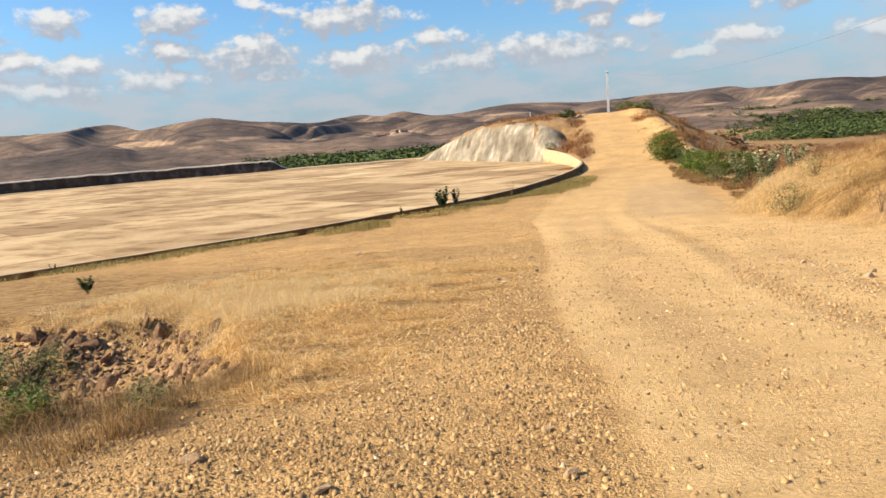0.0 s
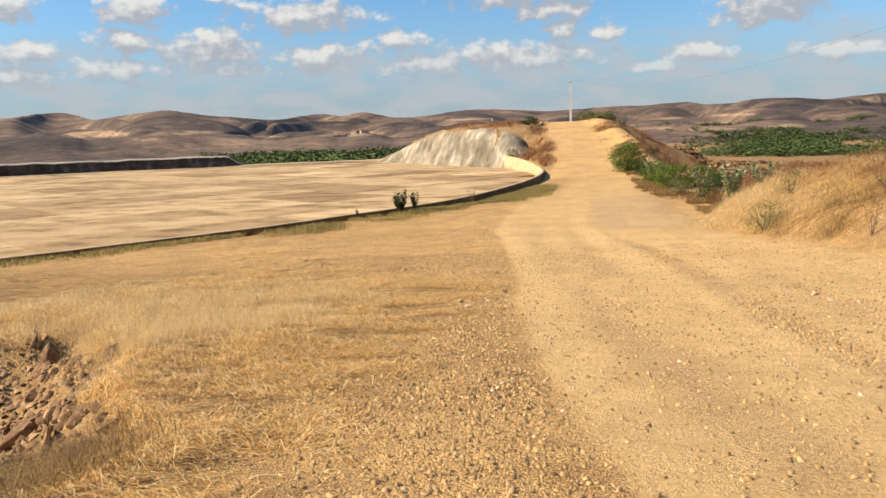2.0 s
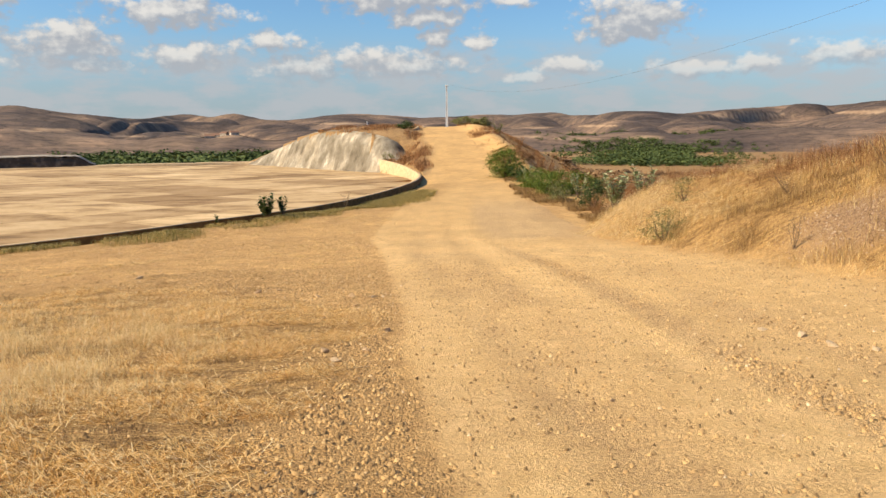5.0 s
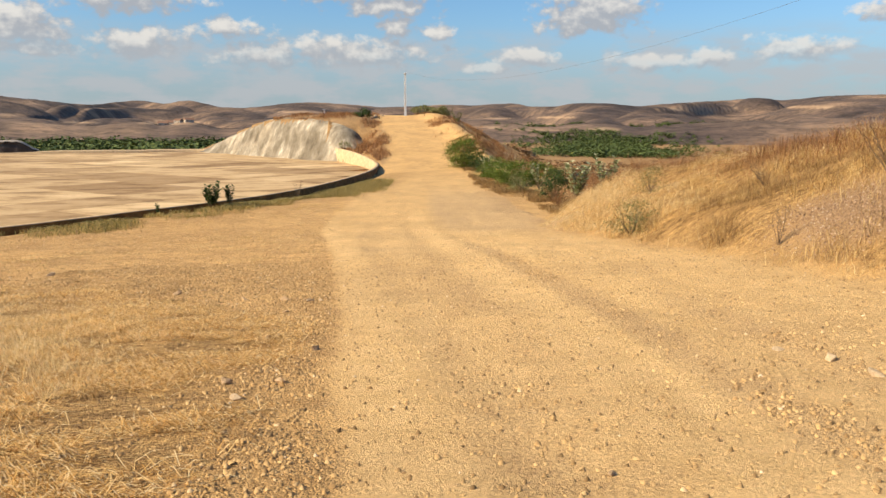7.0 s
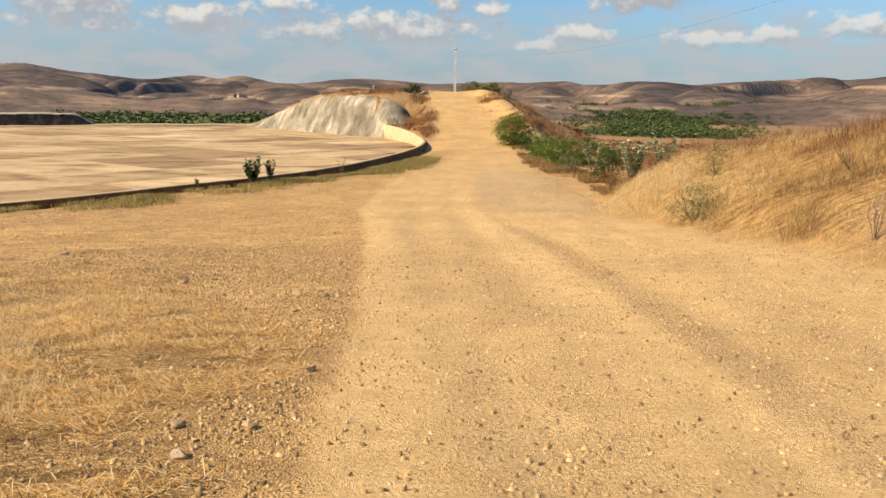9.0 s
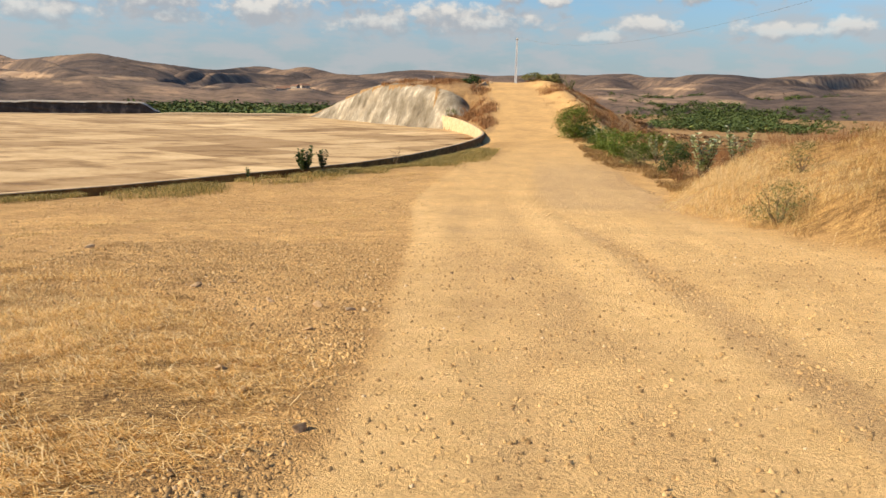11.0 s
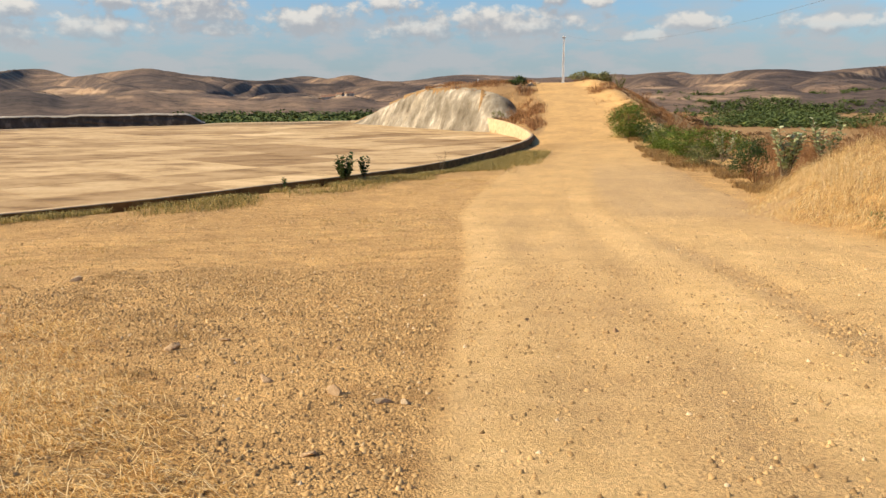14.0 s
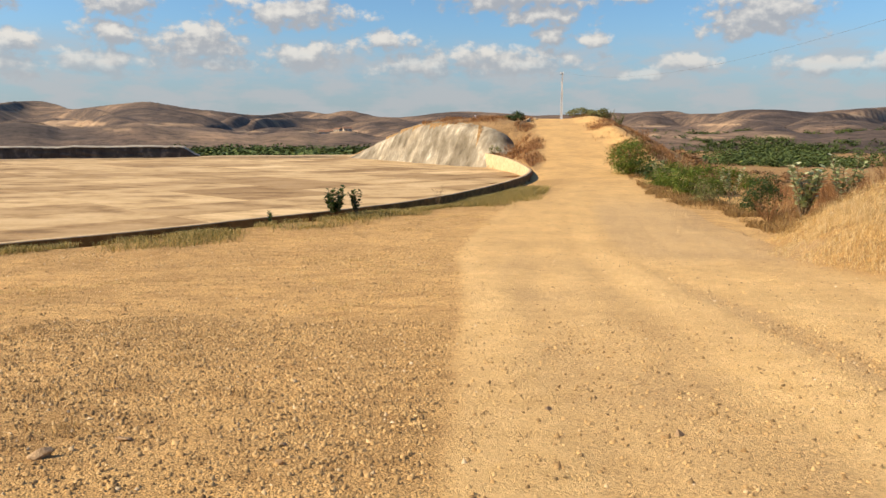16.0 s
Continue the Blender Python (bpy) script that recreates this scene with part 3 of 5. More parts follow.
# cleared fields on the hills: azimuth, elevation, half widths (degrees)
FIELDS = [(-18.7, .10, 2.4, .13), (-36.3, .6, 2.2, .22), (-29.5, .55, 1.8, .12), (-33.0, .2, 1.2, .08), (12.4, -.25, 1.5, .15), (9.0, .6, 1.6, .07), (3.5, -.1, 1.6, .1), (4.5, .5, 1.2, .06),
          (7, -.3, 2.0, .06), (19, 1.2, 3.0, .13), (-24.5, .1, 1.5, .07), (-10, .9, 2.0, .06), (26, 1.3, 2.0, .1)]


def build_hills():
    az = np.radians(np.arange(-74, 74.01, 0.14))
    d = 520 * 1.0185 ** np.arange(0, 119)
    A, D = np.meshgrid(az, d, indexing="ij")
    X, Y = D * np.sin(A), D * np.cos(A)
    Z = land(X, Y) - 0.8 * sstep(600, 520, D)
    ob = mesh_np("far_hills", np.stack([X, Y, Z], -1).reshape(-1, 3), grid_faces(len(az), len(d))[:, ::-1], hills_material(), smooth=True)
    el, deg = np.degrees(np.arctan2(Z, D)), np.degrees(A)
    n = fbm(X / 90, Y / 90, 4, 301)
    clear = np.zeros_like(X)
    for a, e, wa, we in FIELDS:
        q = ((deg - a) / wa) ** 2 + ((el - e) / we) ** 2
        clear = np.maximum(clear, sstep(1.1, 0.7, q + 1.6 * n) * 0.85)
    at = ob.data.attributes.new("cleared", "FLOAT", "POINT")
    at.data.foreach_set("value", clear.ravel().astype(np.float32))
    return tagged(ob, "brown scrub hills with cleared tan fields", "hills", kind="structure")


build_hills()


def straw_left(x, y):
    """Where flattened straw covers the ground on the spillway side."""
    n = fbm(x / 1.7, y / 1.7, 3, 81)
    edge = -1.2 - 0.07 * np.clip(y - 14, 0, 8) - 0.9 * np.clip(y - 22, 0, 8)
    m = sstep(0.4, -0.8, x - edge + 1.6 * n) * sstep(10.5, 13, y + 0.3 * x + 3 + 2 * n) * sstep(28, 21, y + 0.42 * (x + 3) + 4 * n)
    far = 0.6 * sstep(6.5, 2.0, x - KERB_XY(np.clip(y, -2, 146)) + 3 * n) * (y < 100) * sstep(20, 28, y - 0.2 * x)
    return np.clip(np.maximum(m, far) * sstep(0.35, 0.1, gully(x, y)), 0, 1)


build_ground()


# ---- spillway ----
def build_kerb():
    line = chain(KERB, 0.8)
    rise = 1.0 * sstep(108, 146, line[:, 1])
    top = KERB_Z + rise + 0.03 * fbm(line[:, 0], line[:, 1], 3, 91)
    v, f = sweep(line, lambda k: [(0.42, SLAB_Z - 0.5), (0.42, top[k] - 0.03), (0.39, top[k]), (0.03, top[k]), (0.0, top[k] - 0.04), (0.0, SLAB_Z - 1.0)])
    ob = mesh_np("spillway_wall", v, f, CONCRETE)
    tagged(ob, "low curved concrete spillway wall, shade coloured onto its outer side", "wall", kind="structure")
    # thin added skin whose dark colour stands for the shade on the outer side
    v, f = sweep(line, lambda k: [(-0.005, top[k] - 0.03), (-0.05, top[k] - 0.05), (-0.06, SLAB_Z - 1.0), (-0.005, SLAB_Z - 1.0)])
    mesh_np("outer_shade", v, f, SHADE_JOINT_BROWN, ob)


def slab_material():
    m, nt, b = material("stained_slab", 0.9)
    geo = nt.nodes.new("ShaderNodeNewGeometry")

    def world_noise(scale, detail, stretch):
        mp, n = nt.nodes.new("ShaderNodeMapping"), nt.nodes.new("ShaderNodeTexNoise")
        mp.inputs["Scale"].default_value = stretch
        n.inputs["Scale"].default_value, n.inputs["Detail"].default_value, n.inputs["Roughness"].default_value = scale, detail, 0.6
        nt.links.new(geo.outputs["Position"], mp.inputs[0])
        nt.links.new(mp.outputs[0], n.inputs["Vector"])
        return n.outputs["Fac"]

    f, g = world_noise(0.3, 12, (0.8, 1.25, 1)), world_noise(2.5, 6, (1, 1, 1))
    col = ramp(nt, f, [(0.33, (0.26, 0.165, 0.08)), (0.42, (0.42, 0.28, 0.14)), (0.49, (0.53, 0.37, 0.195)), (0.66, (0.63, 0.46, 0.265))])
    o = nt.nodes.new("ShaderNodeObjectInfo")
    col = mix(nt, 1.0, col, ramp(nt, o.outputs["Random"], [(0, (0.60, 0.54, 0.48)), (0.2, (0.78, 0.74, 0.69)), (0.4, (0.96, 0.95, 0.93)), (0.9, (1.06, 1.06, 1.05)), (1, (1.28, 1.32, 1.36))]), "MULTIPLY")
    col = mix(nt, 0.4, col, ramp(nt, g, [(0.3, (0.72, 0.7, 0.68)), (0.7, (1.15, 1.15, 1.15))]), "MULTIPLY")
    nt.links.new(col, b.inputs["Base Color"])
    bump(nt, b, g, 0.2, 0.01)
    return m


def inside_spillway(x, y, margin=0.0):
    return (x < KERB_XY(np.clip(y, -2, 146)) - margin) & (y < FAR_Y(np.clip(x, -210, -19)) - margin) & (y > -2)


def build_slab():
    xs, ys = np.arange(-210, -5, 1.2), np.arange(-2, 188, 1.2)
    X, Y = np.meshgrid(xs, ys, indexing="ij")
    ok = inside_spillway(X, Y, -0.3)
    f = grid_faces(len(xs), len(ys))
    f = f[ok.ravel()[f].all(1)]
    used, inv = np.unique(f, return_inverse=True)
    verts = np.stack([X, Y, np.full_like(X, SLAB_Z - 0.06)], -1).reshape(-1, 3)[used]
    ob = mesh_np("spillway_floor", verts, inv.reshape(-1, 4), SHADE_JOINT_BROWN)
    return tagged(ob, "wide pale concrete spillway floor of stained panels", "floor", kind="structure")


build_kerb()
SLAB = build_slab()


def build_rock_face():
    line = chain([(-12.2, 144.0), (-16.2, 145.0), (-19.6, 148.4)] + FACE[3:], 0.35)
    nv = 34
    base = SLAB_Z - 0.3
    d = np.gradient(line, axis=0)
    d /= np.linalg.norm(d, axis=1)[:, None]
    nrm = np.stack([-d[:, 1], d[:, 0]], 1) * 1.0
    s = np.arange(len(line)) * 0.35
    rows = []
    for j in range(nv):
        t = j / (nv - 1)
        top = FACE_TOP(np.clip(line[:, 0], -53, -13)) - 1.2 * sstep(-14.5, -12.2, line[:, 0]) + 0.3 + 0.25 * fbm(s / 1.5, s * 0, 3, 15)
        z = base + (top - base) * t
        out = 0.5 + (1 - t) ** 1.3 * 2.6 + 1.0 * fbm(s / 4.0, s * 0 + t * 0.9, 4, 16) + 0.45 * fbm(s / 1.1, s * 0 + t * 3.5, 4, 17)
        out = out - (1.6 * t**10)
        rows.append(np.stack([line[:, 0] + nrm[:, 0] * out, line[:, 1] + nrm[:, 1] * out, z], 1))
    V = np.stack(rows, 1)
    m, nt, b = material("cut_limestone", 0.95)
    f = tex(nt, 0.62, 9, 0.68, stretch=(0.9, 0.9, 0.22))
    g = tex(nt, 4, 6, 0.7)
    col = ramp(nt, f, [(0.32, (0.13, 0.105, 0.075)), (0.43, (0.235, 0.20, 0.15)), (0.55, (0.30, 0.262, 0.205)), (0.62, (0.40, 0.36, 0.29)), (0.72, (0.66, 0.61, 0.52))])
    col = mix(nt, 0.4, col, ramp(nt, g, [(0.3, (0.6, 0.58, 0.55)), (0.7, (1.2, 1.2, 1.2))]), "MULTIPLY")
    col = mix(nt, 0.8, col, ramp(nt, tex(nt, 0.22, 5, 0.6), [(0.36, (0.62, 0.60, 0.57)), (0.5, (1, 1, 1)), (0.62, (1.45, 1.43, 1.4))]), "MULTIPLY")
    nt.links.new(col, b.inputs["Base Color"])
    bump(nt, b, f, 0.6, 0.3)
    bump(nt, b, g, 0.5, 0.08)
    ob = mesh_np("rock_face", V.reshape(-1, 3), grid_faces(len(line), nv), m, smooth=True)
    tagged(ob, "pale streaked cut rock face beside the spillway", "rock face", kind="structure")


build_rock_face()


# ---- scatter helpers ----
RNG = np.random.default_rng(7)


def joined(name, base_v, base_f, pos, turn, size, mat, parent=None, smooth=False):
    """Many turned and scaled copies of a small mesh in one mesh. turn: n x 3 x 3."""
    v = np.einsum("nij,vj->nvi", turn, base_v) * np.asarray(size)[:, None, None] if np.ndim(size) == 1 else np.einsum("nij,nvj->nvi", turn, base_v[None] * size[:, None, :])
    v = v + pos[:, None, :]
    n, k = v.shape[:2]
    f = (base_f[None] + (np.arange(n) * k)[:, None, None]).reshape(-1, base_f.shape[1])
    return mesh_np(name, v.reshape(-1, 3), f, mat, parent, smooth)


def turns(n, tilt=math.pi):
    """Random rotations: any heading, tipped by up to tilt."""
    a, b, c = RNG.uniform(0, 2 * np.pi, n), RNG.uniform(-tilt, tilt, n), RNG.uniform(0, 2 * np.pi, n)
    def rz(t):
        o, l = np.zeros(n), np.ones(n)
        return np.stack([np.stack([np.cos(t), -np.sin(t), o], -1), np.stack([np.sin(t), np.cos(t), o], -1), np.stack([o, o, l], -1)], -2)
    o, l = np.zeros(n), np.ones(n)
    rx = np.stack([np.stack([l, o, o], -1), np.stack([o, np.cos(b), -np.sin(b)], -1), np.stack([o, np.sin(b), np.cos(b)], -1)], -2)
    return rz(a) @ rx @ rz(c)


def blades(name, xy, height, width, mat, lean=0.5, lying=False, base=None, spread=None):
    """Bent grass blades standing (or lying) on the ground."""
    n = len(xy)
    z = land(xy[:, 0], xy[:, 1]) if base is None else base
    p = np.stack([xy[:, 0], xy[:, 1], z - 0.01], 1)
    a = RNG.uniform(0, 2 * np.pi, n) if spread is None else RNG.normal(0, spread, n) + np.pi * RNG.integers(0, 2, n)
    d = np.stack([np.cos(a), np.sin(a), np.zeros(n)], 1)
    side = np.stack([-d[:, 1], d[:, 0], np.zeros(n)], 1) * (width / 2)[:, None]
    if lying:
        up = np.array([[0, 0, 1.0]]) * (0.012 + 0.09 * RNG.uniform(0, 1, n) ** 1.6)[:, None]
        mid, tip = p + d * (height * 0.5)[:, None] + up, p + d * height[:, None] + up * RNG.uniform(0.2, 1.0, n)[:, None]
        mid[:, 2] += land(mid[:, 0], mid[:, 1]) - z
        tip[:, 2] += land(tip[:, 0], tip[:, 1]) - z
    else:
        k = RNG.uniform(0.1, 1.0, n) * lean
        mid = p + d * (height * k * 0.3)[:, None] + np.array([[0, 0, 1.0]]) * (height * 0.58)[:, None]
        tip = p + d * (height * k)[:, None] + np.array([[0, 0, 1.0]]) * (height * (1 - 0.35 * k))[:, None]
    v = np.stack([p - side, p + side, mid - side * 0.75, mid + side * 0.75, tip], 1)
    i = (np.arange(n) * 5)[:, None]
    return mesh_np(name, v.reshape(-1, 3), [i + np.array([[0, 1, 3, 2]]), i + np.array([[2, 3, 4]])], mat)


def sow(n, x0, x1, y0, y1, chance):
    """Random places in a rectangle, kept by a chance (0 to 1) at each."""
    got = []
    while sum(map(len, got)) < n:
        p = np.stack([RNG.uniform(x0, x1, n), RNG.uniform(y0, y1, n)], 1)
        k = p[RNG.uniform(0, 1, n) < chance(p[:, 0], p[:, 1])]
        got.append(k)
        if len(got) > 60:
            break
    return np.concatenate(got)[:n]


def tube(points, r0, r1, sides=5):
    """Verts and faces of a tapered bent tube."""
    p = np.array(points, float)
    d = np.gradient(p, axis=0)
    d /= np.linalg.norm(d, axis=1)[:, None] + 1e-9
    ref = np.where(np.abs(d[:, 2:3]) > 0.9, [[1.0, 0, 0]], [[0, 0, 1.0]])
    a = np.cross(d, ref)
    a /= np.linalg.norm(a, axis=1)[:, None] + 1e-9
    b = np.cross(d, a)
    r = np.linspace(r0, r1, len(p))[:, None, None]
    t = np.linspace(0, 2 * np.pi, sides, endpoint=False)
    v = p[:, None] + r * (np.cos(t)[None, :, None] * a[:, None] + np.sin(t)[None, :, None] * b[:, None])
    i = np.arange(len(p) * sides).reshape(len(p), sides)
    j = np.roll(i, -1, 1)
    f = np.stack([i[:-1], i[1:], j[1:], j[:-1]], -1).reshape(-1, 4)
    return v.reshape(-1, 3), f


def merge(pieces):
    vs, fs, k = [], [], 0
    for v, f in pieces:
        vs.append(v)
        fs.append(f + k)
        k += len(v)
    return np.concatenate(vs), np.concatenate(fs)


def empty(name, x, y, z, label, category, group="", kind=""):
    ob = new(name)
    ob.location = (x, y, z)
    return tagged(ob, label, category, group, kind)


# ---- plant, stone and wood materials ----
STONE_MIX = island("loose_gravel", [(0, (0.22, 0.135, 0.06)), (0.35, (0.41, 0.26, 0.115)), (0.75, (0.53, 0.345, 0.155)), (0.97, (0.59, 0.40, 0.195)), (1, (0.70, 0.55, 0.37))], 0.95)
RED_GRAVEL = island("reddish_gravel", [(0, (0.15, 0.085, 0.05)), (0.5, (0.31, 0.195, 0.115)), (0.9, (0.46, 0.32, 0.21)), (1, (0.64, 0.52, 0.39))], 0.95)
RUBBLE = island("wash_rubble", [(0, (0.13, 0.072, 0.038)), (0.5, (0.27, 0.16, 0.085)), (1, (0.46, 0.30, 0.165))], 0.95)
STRAW = island("dry_straw", [(0, (0.20, 0.095, 0.025)), (0.3, (0.60, 0.34, 0.10)), (0.7, (0.90, 0.63, 0.265)), (1, (0.95, 0.79, 0.48))], 0.75, 0.25)
HAY = island("dry_grass", [(0, (0.36, 0.215, 0.075)), (0.4, (0.57, 0.385, 0.15)), (0.85, (0.73, 0.535, 0.24)), (1, (0.84, 0.68, 0.38))], 0.75, 0.3)
PALE_HAY = island("pale_hay", [(0, (0.58, 0.40, 0.18)), (0.5, (0.78, 0.59, 0.29)), (1, (0.92, 0.78, 0.48))], 0.75, 0.4)
BROWN_HAY = island("brown_hay", [(0, (0.15, 0.085, 0.035)), (0.5, (0.31, 0.19, 0.075)), (1, (0.48, 0.32, 0.13))], 0.8, 0.25)
RUST = island("dry_weeds", [(0, (0.15, 0.07, 0.035)), (0.5, (0.32, 0.16, 0.07)), (1, (0.50, 0.29, 0.13))], 0.85, 0.25)
VERGE = island("verge_grass", [(0, (0.13, 0.12, 0.035)), (0.4, (0.27, 0.225, 0.072)), (0.75, (0.47, 0.35, 0.125)), (1, (0.60, 0.46, 0.20))], 0.8, 0.3)
LEAF = island("mesquite_leaf", [(0, (0.05, 0.085, 0.012)), (0.5, (0.115, 0.17, 0.024)), (1, (0.23, 0.28, 0.055))], 0.6, 0.3)
LEAF_DARK = island("dark_leaf", [(0, (0.025, 0.05, 0.014)), (0.6, (0.055, 0.095, 0.025)), (1, (0.10, 0.14, 0.04))], 0.55, 0.2)
LEAF_PALE = island("milkweed_leaf", [(0, (0.15, 0.20, 0.085)), (0.5, (0.34, 0.39, 0.20)), (1, (0.58, 0.58, 0.37))], 0.5, 0.2)
LEAF_GREY = island("grey_leaf", [(0, (0.10, 0.11, 0.04)), (0.5, (0.19, 0.20, 0.075)), (1, (0.30, 0.29, 0.12))], 0.7, 0.3)
WOOD = simple("grey_twig", [(0.3, (0.10, 0.065, 0.04)), (0.7, (0.26, 0.18, 0.11))], 9, 0.9, 0.3, 0.01)
ROCK = simple("brown_rock", [(0.28, (0.30, 0.195, 0.105)), (0.5, (0.47, 0.32, 0.185)), (0.72, (0.62, 0.45, 0.28))], 5, 0.95, 0.6, 0.03, vary=0.45)
WASH_ROCK = simple("wash_rock", [(0.28, (0.085, 0.047, 0.025)), (0.5, (0.20, 0.115, 0.062)), (0.72, (0.38, 0.24, 0.135))], 4, 0.95, 0.7, 0.03, vary=0.8)
PALE_ROCK = simple("pale_rock", [(0.28, (0.34, 0.24, 0.145)), (0.5, (0.49, 0.37, 0.24)), (0.72, (0.60, 0.48, 0.34))], 5, 0.95, 0.5, 0.03, vary=0.4)
POLE_MAT = simple("pole_concrete", [(0.3, (0.64, 0.66, 0.68)), (0.7, (0.78, 0.80, 0.82))], 3, 0.85, 0.2, 0.01)
DARK_ROCK = simple("dark_cut_rock", [(0.3, (0.035, 0.026, 0.02)), (0.55, (0.085, 0.065, 0.05)), (0.75, (0.24, 0.185, 0.14))], 0.5, 0.95, 0.8, 0.3, stretch=(1, 1, 0.5))
PALE_CAP = simple("pale_caprock", [(0.3, (0.30, 0.25, 0.20)), (0.7, (0.58, 0.52, 0.44))], 0.6, 0.95, 0.5, 0.2)
CABLE = simple("cable_metal", [(0.3, (0.10, 0.10, 0.11)), (0.7, (0.16, 0.16, 0.17))], 20, 0.5, 0.05, 0.001)


# ---- behind the spillway ----
def build_far_ledge():
    line = chain([(-20, 147.5), (-27, 156), (-37, 168), (-53, 185.5), (-70, 178.6), (-87, 171.4), (-110, 157.4), (-150, 124.4)], 1.5)
    top = SLAB_Z + 0.15 + 0.35 * sstep(-88, -80, line[:, 0]) + 0.6 * sstep(-60, -35, line[:, 0]) + 0.15 * fbm(line[:, 0] / 3, line[:, 1] / 3, 3, 12)
    v, f = sweep(line, lambda k: [(0.9, SLAB_Z - 0.4), (0.75, top[k] - 0.1), (0.6, top[k]), (-1.6, top[k] + 0.05), (-1.8, SLAB_Z - 0.4)])
    ob = mesh_np("far_ledge", v, f, CONCRETE)
    tagged(ob, "low earth-stained concrete ledge along the spillway floor", "ledge", kind="structure")


def build_dark_wall():
    line = chain([(-84.5, 174.3), (-98, 167), (-112, 158.5), (-150, 127), (-205, 78)], 1.0)
    n = fbm(line[:, 0] / 5, line[:, 1] / 5, 4, 13)
    top = -3.2 - 2.0 * sstep(-88, -84.5, line[:, 0]) + 0.6 * n + 0.25 * fbm(line[:, 0] / 1.3, line[:, 1] / 1.3, 3, 14)
    d = np.gradient(line, axis=0)
    d /= np.linalg.norm(d, axis=1)[:, None]
    nrm = np.stack([-d[:, 1], d[:, 0]], 1)
    rows = []
    for t in np.linspace(0, 1, 9):
        out = 1.0 * (1 - t) + 1.2 * fbm(line[:, 0] / 1.6 + 9 * t, line[:, 1] / 1.6, 3, 18)
        rows.append(np.stack([line[:, 0] + nrm[:, 0] * out, line[:, 1] + nrm[:, 1] * out, (SLAB_Z - 0.3) * (1 - t) + top * t], 1))
    rows.append(np.stack([line[:, 0] - nrm[:, 0] * 5, line[:, 1] - nrm[:, 1] * 5, top * 0 - 9], 1))
    V = np.stack(rows, 1)
    ob = mesh_np("dark_rock_wall", V.reshape(-1, 3), grid_faces(len(line), 10), DARK_ROCK)
    tagged(ob, "long dark cut rock wall with a pale cap", "rock wall", kind="structure")
    v, f = sweep(line, lambda k: [(0.3 + 0.5 * n[k], top[k] - 0.12), (0.1 + 0.5 * n[k], top[k] + 0.12), (-3, top[k] + 0.2), (-3.5, top[k] - 0.6)])
    mesh_np("rock_cap", v, f, PALE_CAP, ob)


build_far_ledge()
build_dark_wall()


# ---- stones ----
def rock_mesh(name, seed, flat, mat):
    r = random.Random(seed)
    bm = bmesh.new()
    for _ in range(13):
        d = Vector((r.gauss(0, 1), r.gauss(0, 1), r.gauss(0, 1))).normalized() * r.uniform(0.8, 1.05)
        bm.verts.new((d.x, d.y * r.uniform(0.6, 0.9), d.z * flat))
    bmesh.ops.convex_hull(bm, input=bm.verts[:])
    for v in [v for v in bm.verts if not v.link_faces]:
        bm.verts.remove(v)
    bmesh.ops.bevel(bm, geom=bm.edges[:], offset=0.05, segments=1, affect="EDGES")
    me = bpy.data.meshes.new(name)
    bm.to_mesh(me)
    bm.free()
    me.materials.append(mat)
    return me


ROCKS = [rock_mesh("stone", 10 + k, f, ROCK) for k, f in enumerate((0.45, 0.6, 0.75, 0.35, 0.55, 0.9))]
WASH_ROCKS = [rock_mesh("wash_rock", 50 + k, f, WASH_ROCK) for k, f in enumerate((0.22, 0.3, 0.38, 0.26, 0.5))]
PALE_ROCKS = [rock_mesh("pale_stone", 30 + k, f, PALE_ROCK) for k, f in enumerate((0.35, 0.5, 0.65))]


def stone(x, y, size, label, group, pale=False, tip=0.3, sink=0.25, name="stone"):
    me = random.choice(PALE_ROCKS if pale else ROCKS)
    ob = new(name, me)
    ob.scale = (size, size * random.uniform(0.75, 1.0), size * random.uniform(0.8, 1.1))
    ob.rotation_euler = (random.uniform(-tip, tip), random.uniform(-tip, tip), random.uniform(0, 6.28))
    ob.location = (x, y, land1(x, y) + size * 0.5 * (1 - sink) - 0.2 * size)
    return tagged(ob, label, "stone", group)


# stones that stand out beside and on the road: x, y, half length
for x, y, r in ((-2.29, 13.02, .10), (-0.03, 10.04, .06), (0.46, 8.92, .07), (0.69, 8.11, .08), (-0.65, 7.77, .11), (-1.83, 8.26, .12), (0.02, 11.66, .05),
                (-1.31, 18.72, .10), (-1.81, 18.72, .11), (-2.41, 21.65, .09), (1.16, 16.24, .06), (-1.94, 21.01, .11), (-1.25, 20.26, .12), (-2.19, 23.4, .09),
                (-4.93, 23.34, .13), (-2.53, 24.8, .08), (-3.25, 25.08, .12), (-2.46, 24.7, .12), (-4.01, 23.78, .07), (-4.45, 26.63, .11),
                (-4.8, 26.11, .13), (-2.94, 26.17, .07), (-3.1, 26.61, .06), (-0.12, 27.26, .06), (-1.15, 27.91, .06), (-3.87, 17.4, .07)):
    stone(x, y, r * 0.8, "angular brown stone lying on the gravel", "stones on the gravel")
for x, y, r in ((4.29, 16.31, .12), (4.09, 17.08, .09), (3.91, 18.24, .10), (4.5, 16.9, .09), (3.85, 18.87, .11), (-9.8, 31.15, .15), (-2.01, 24.52, .08), (-1.82, 24.52, .06),
                (-1.56, 18.16, .08), (3.6, 19.4, .07), (4.2, 17.9, .07)):
    stone(x, y, r, "pale weathered stone lying on the dusty ground", "pale stones", True)
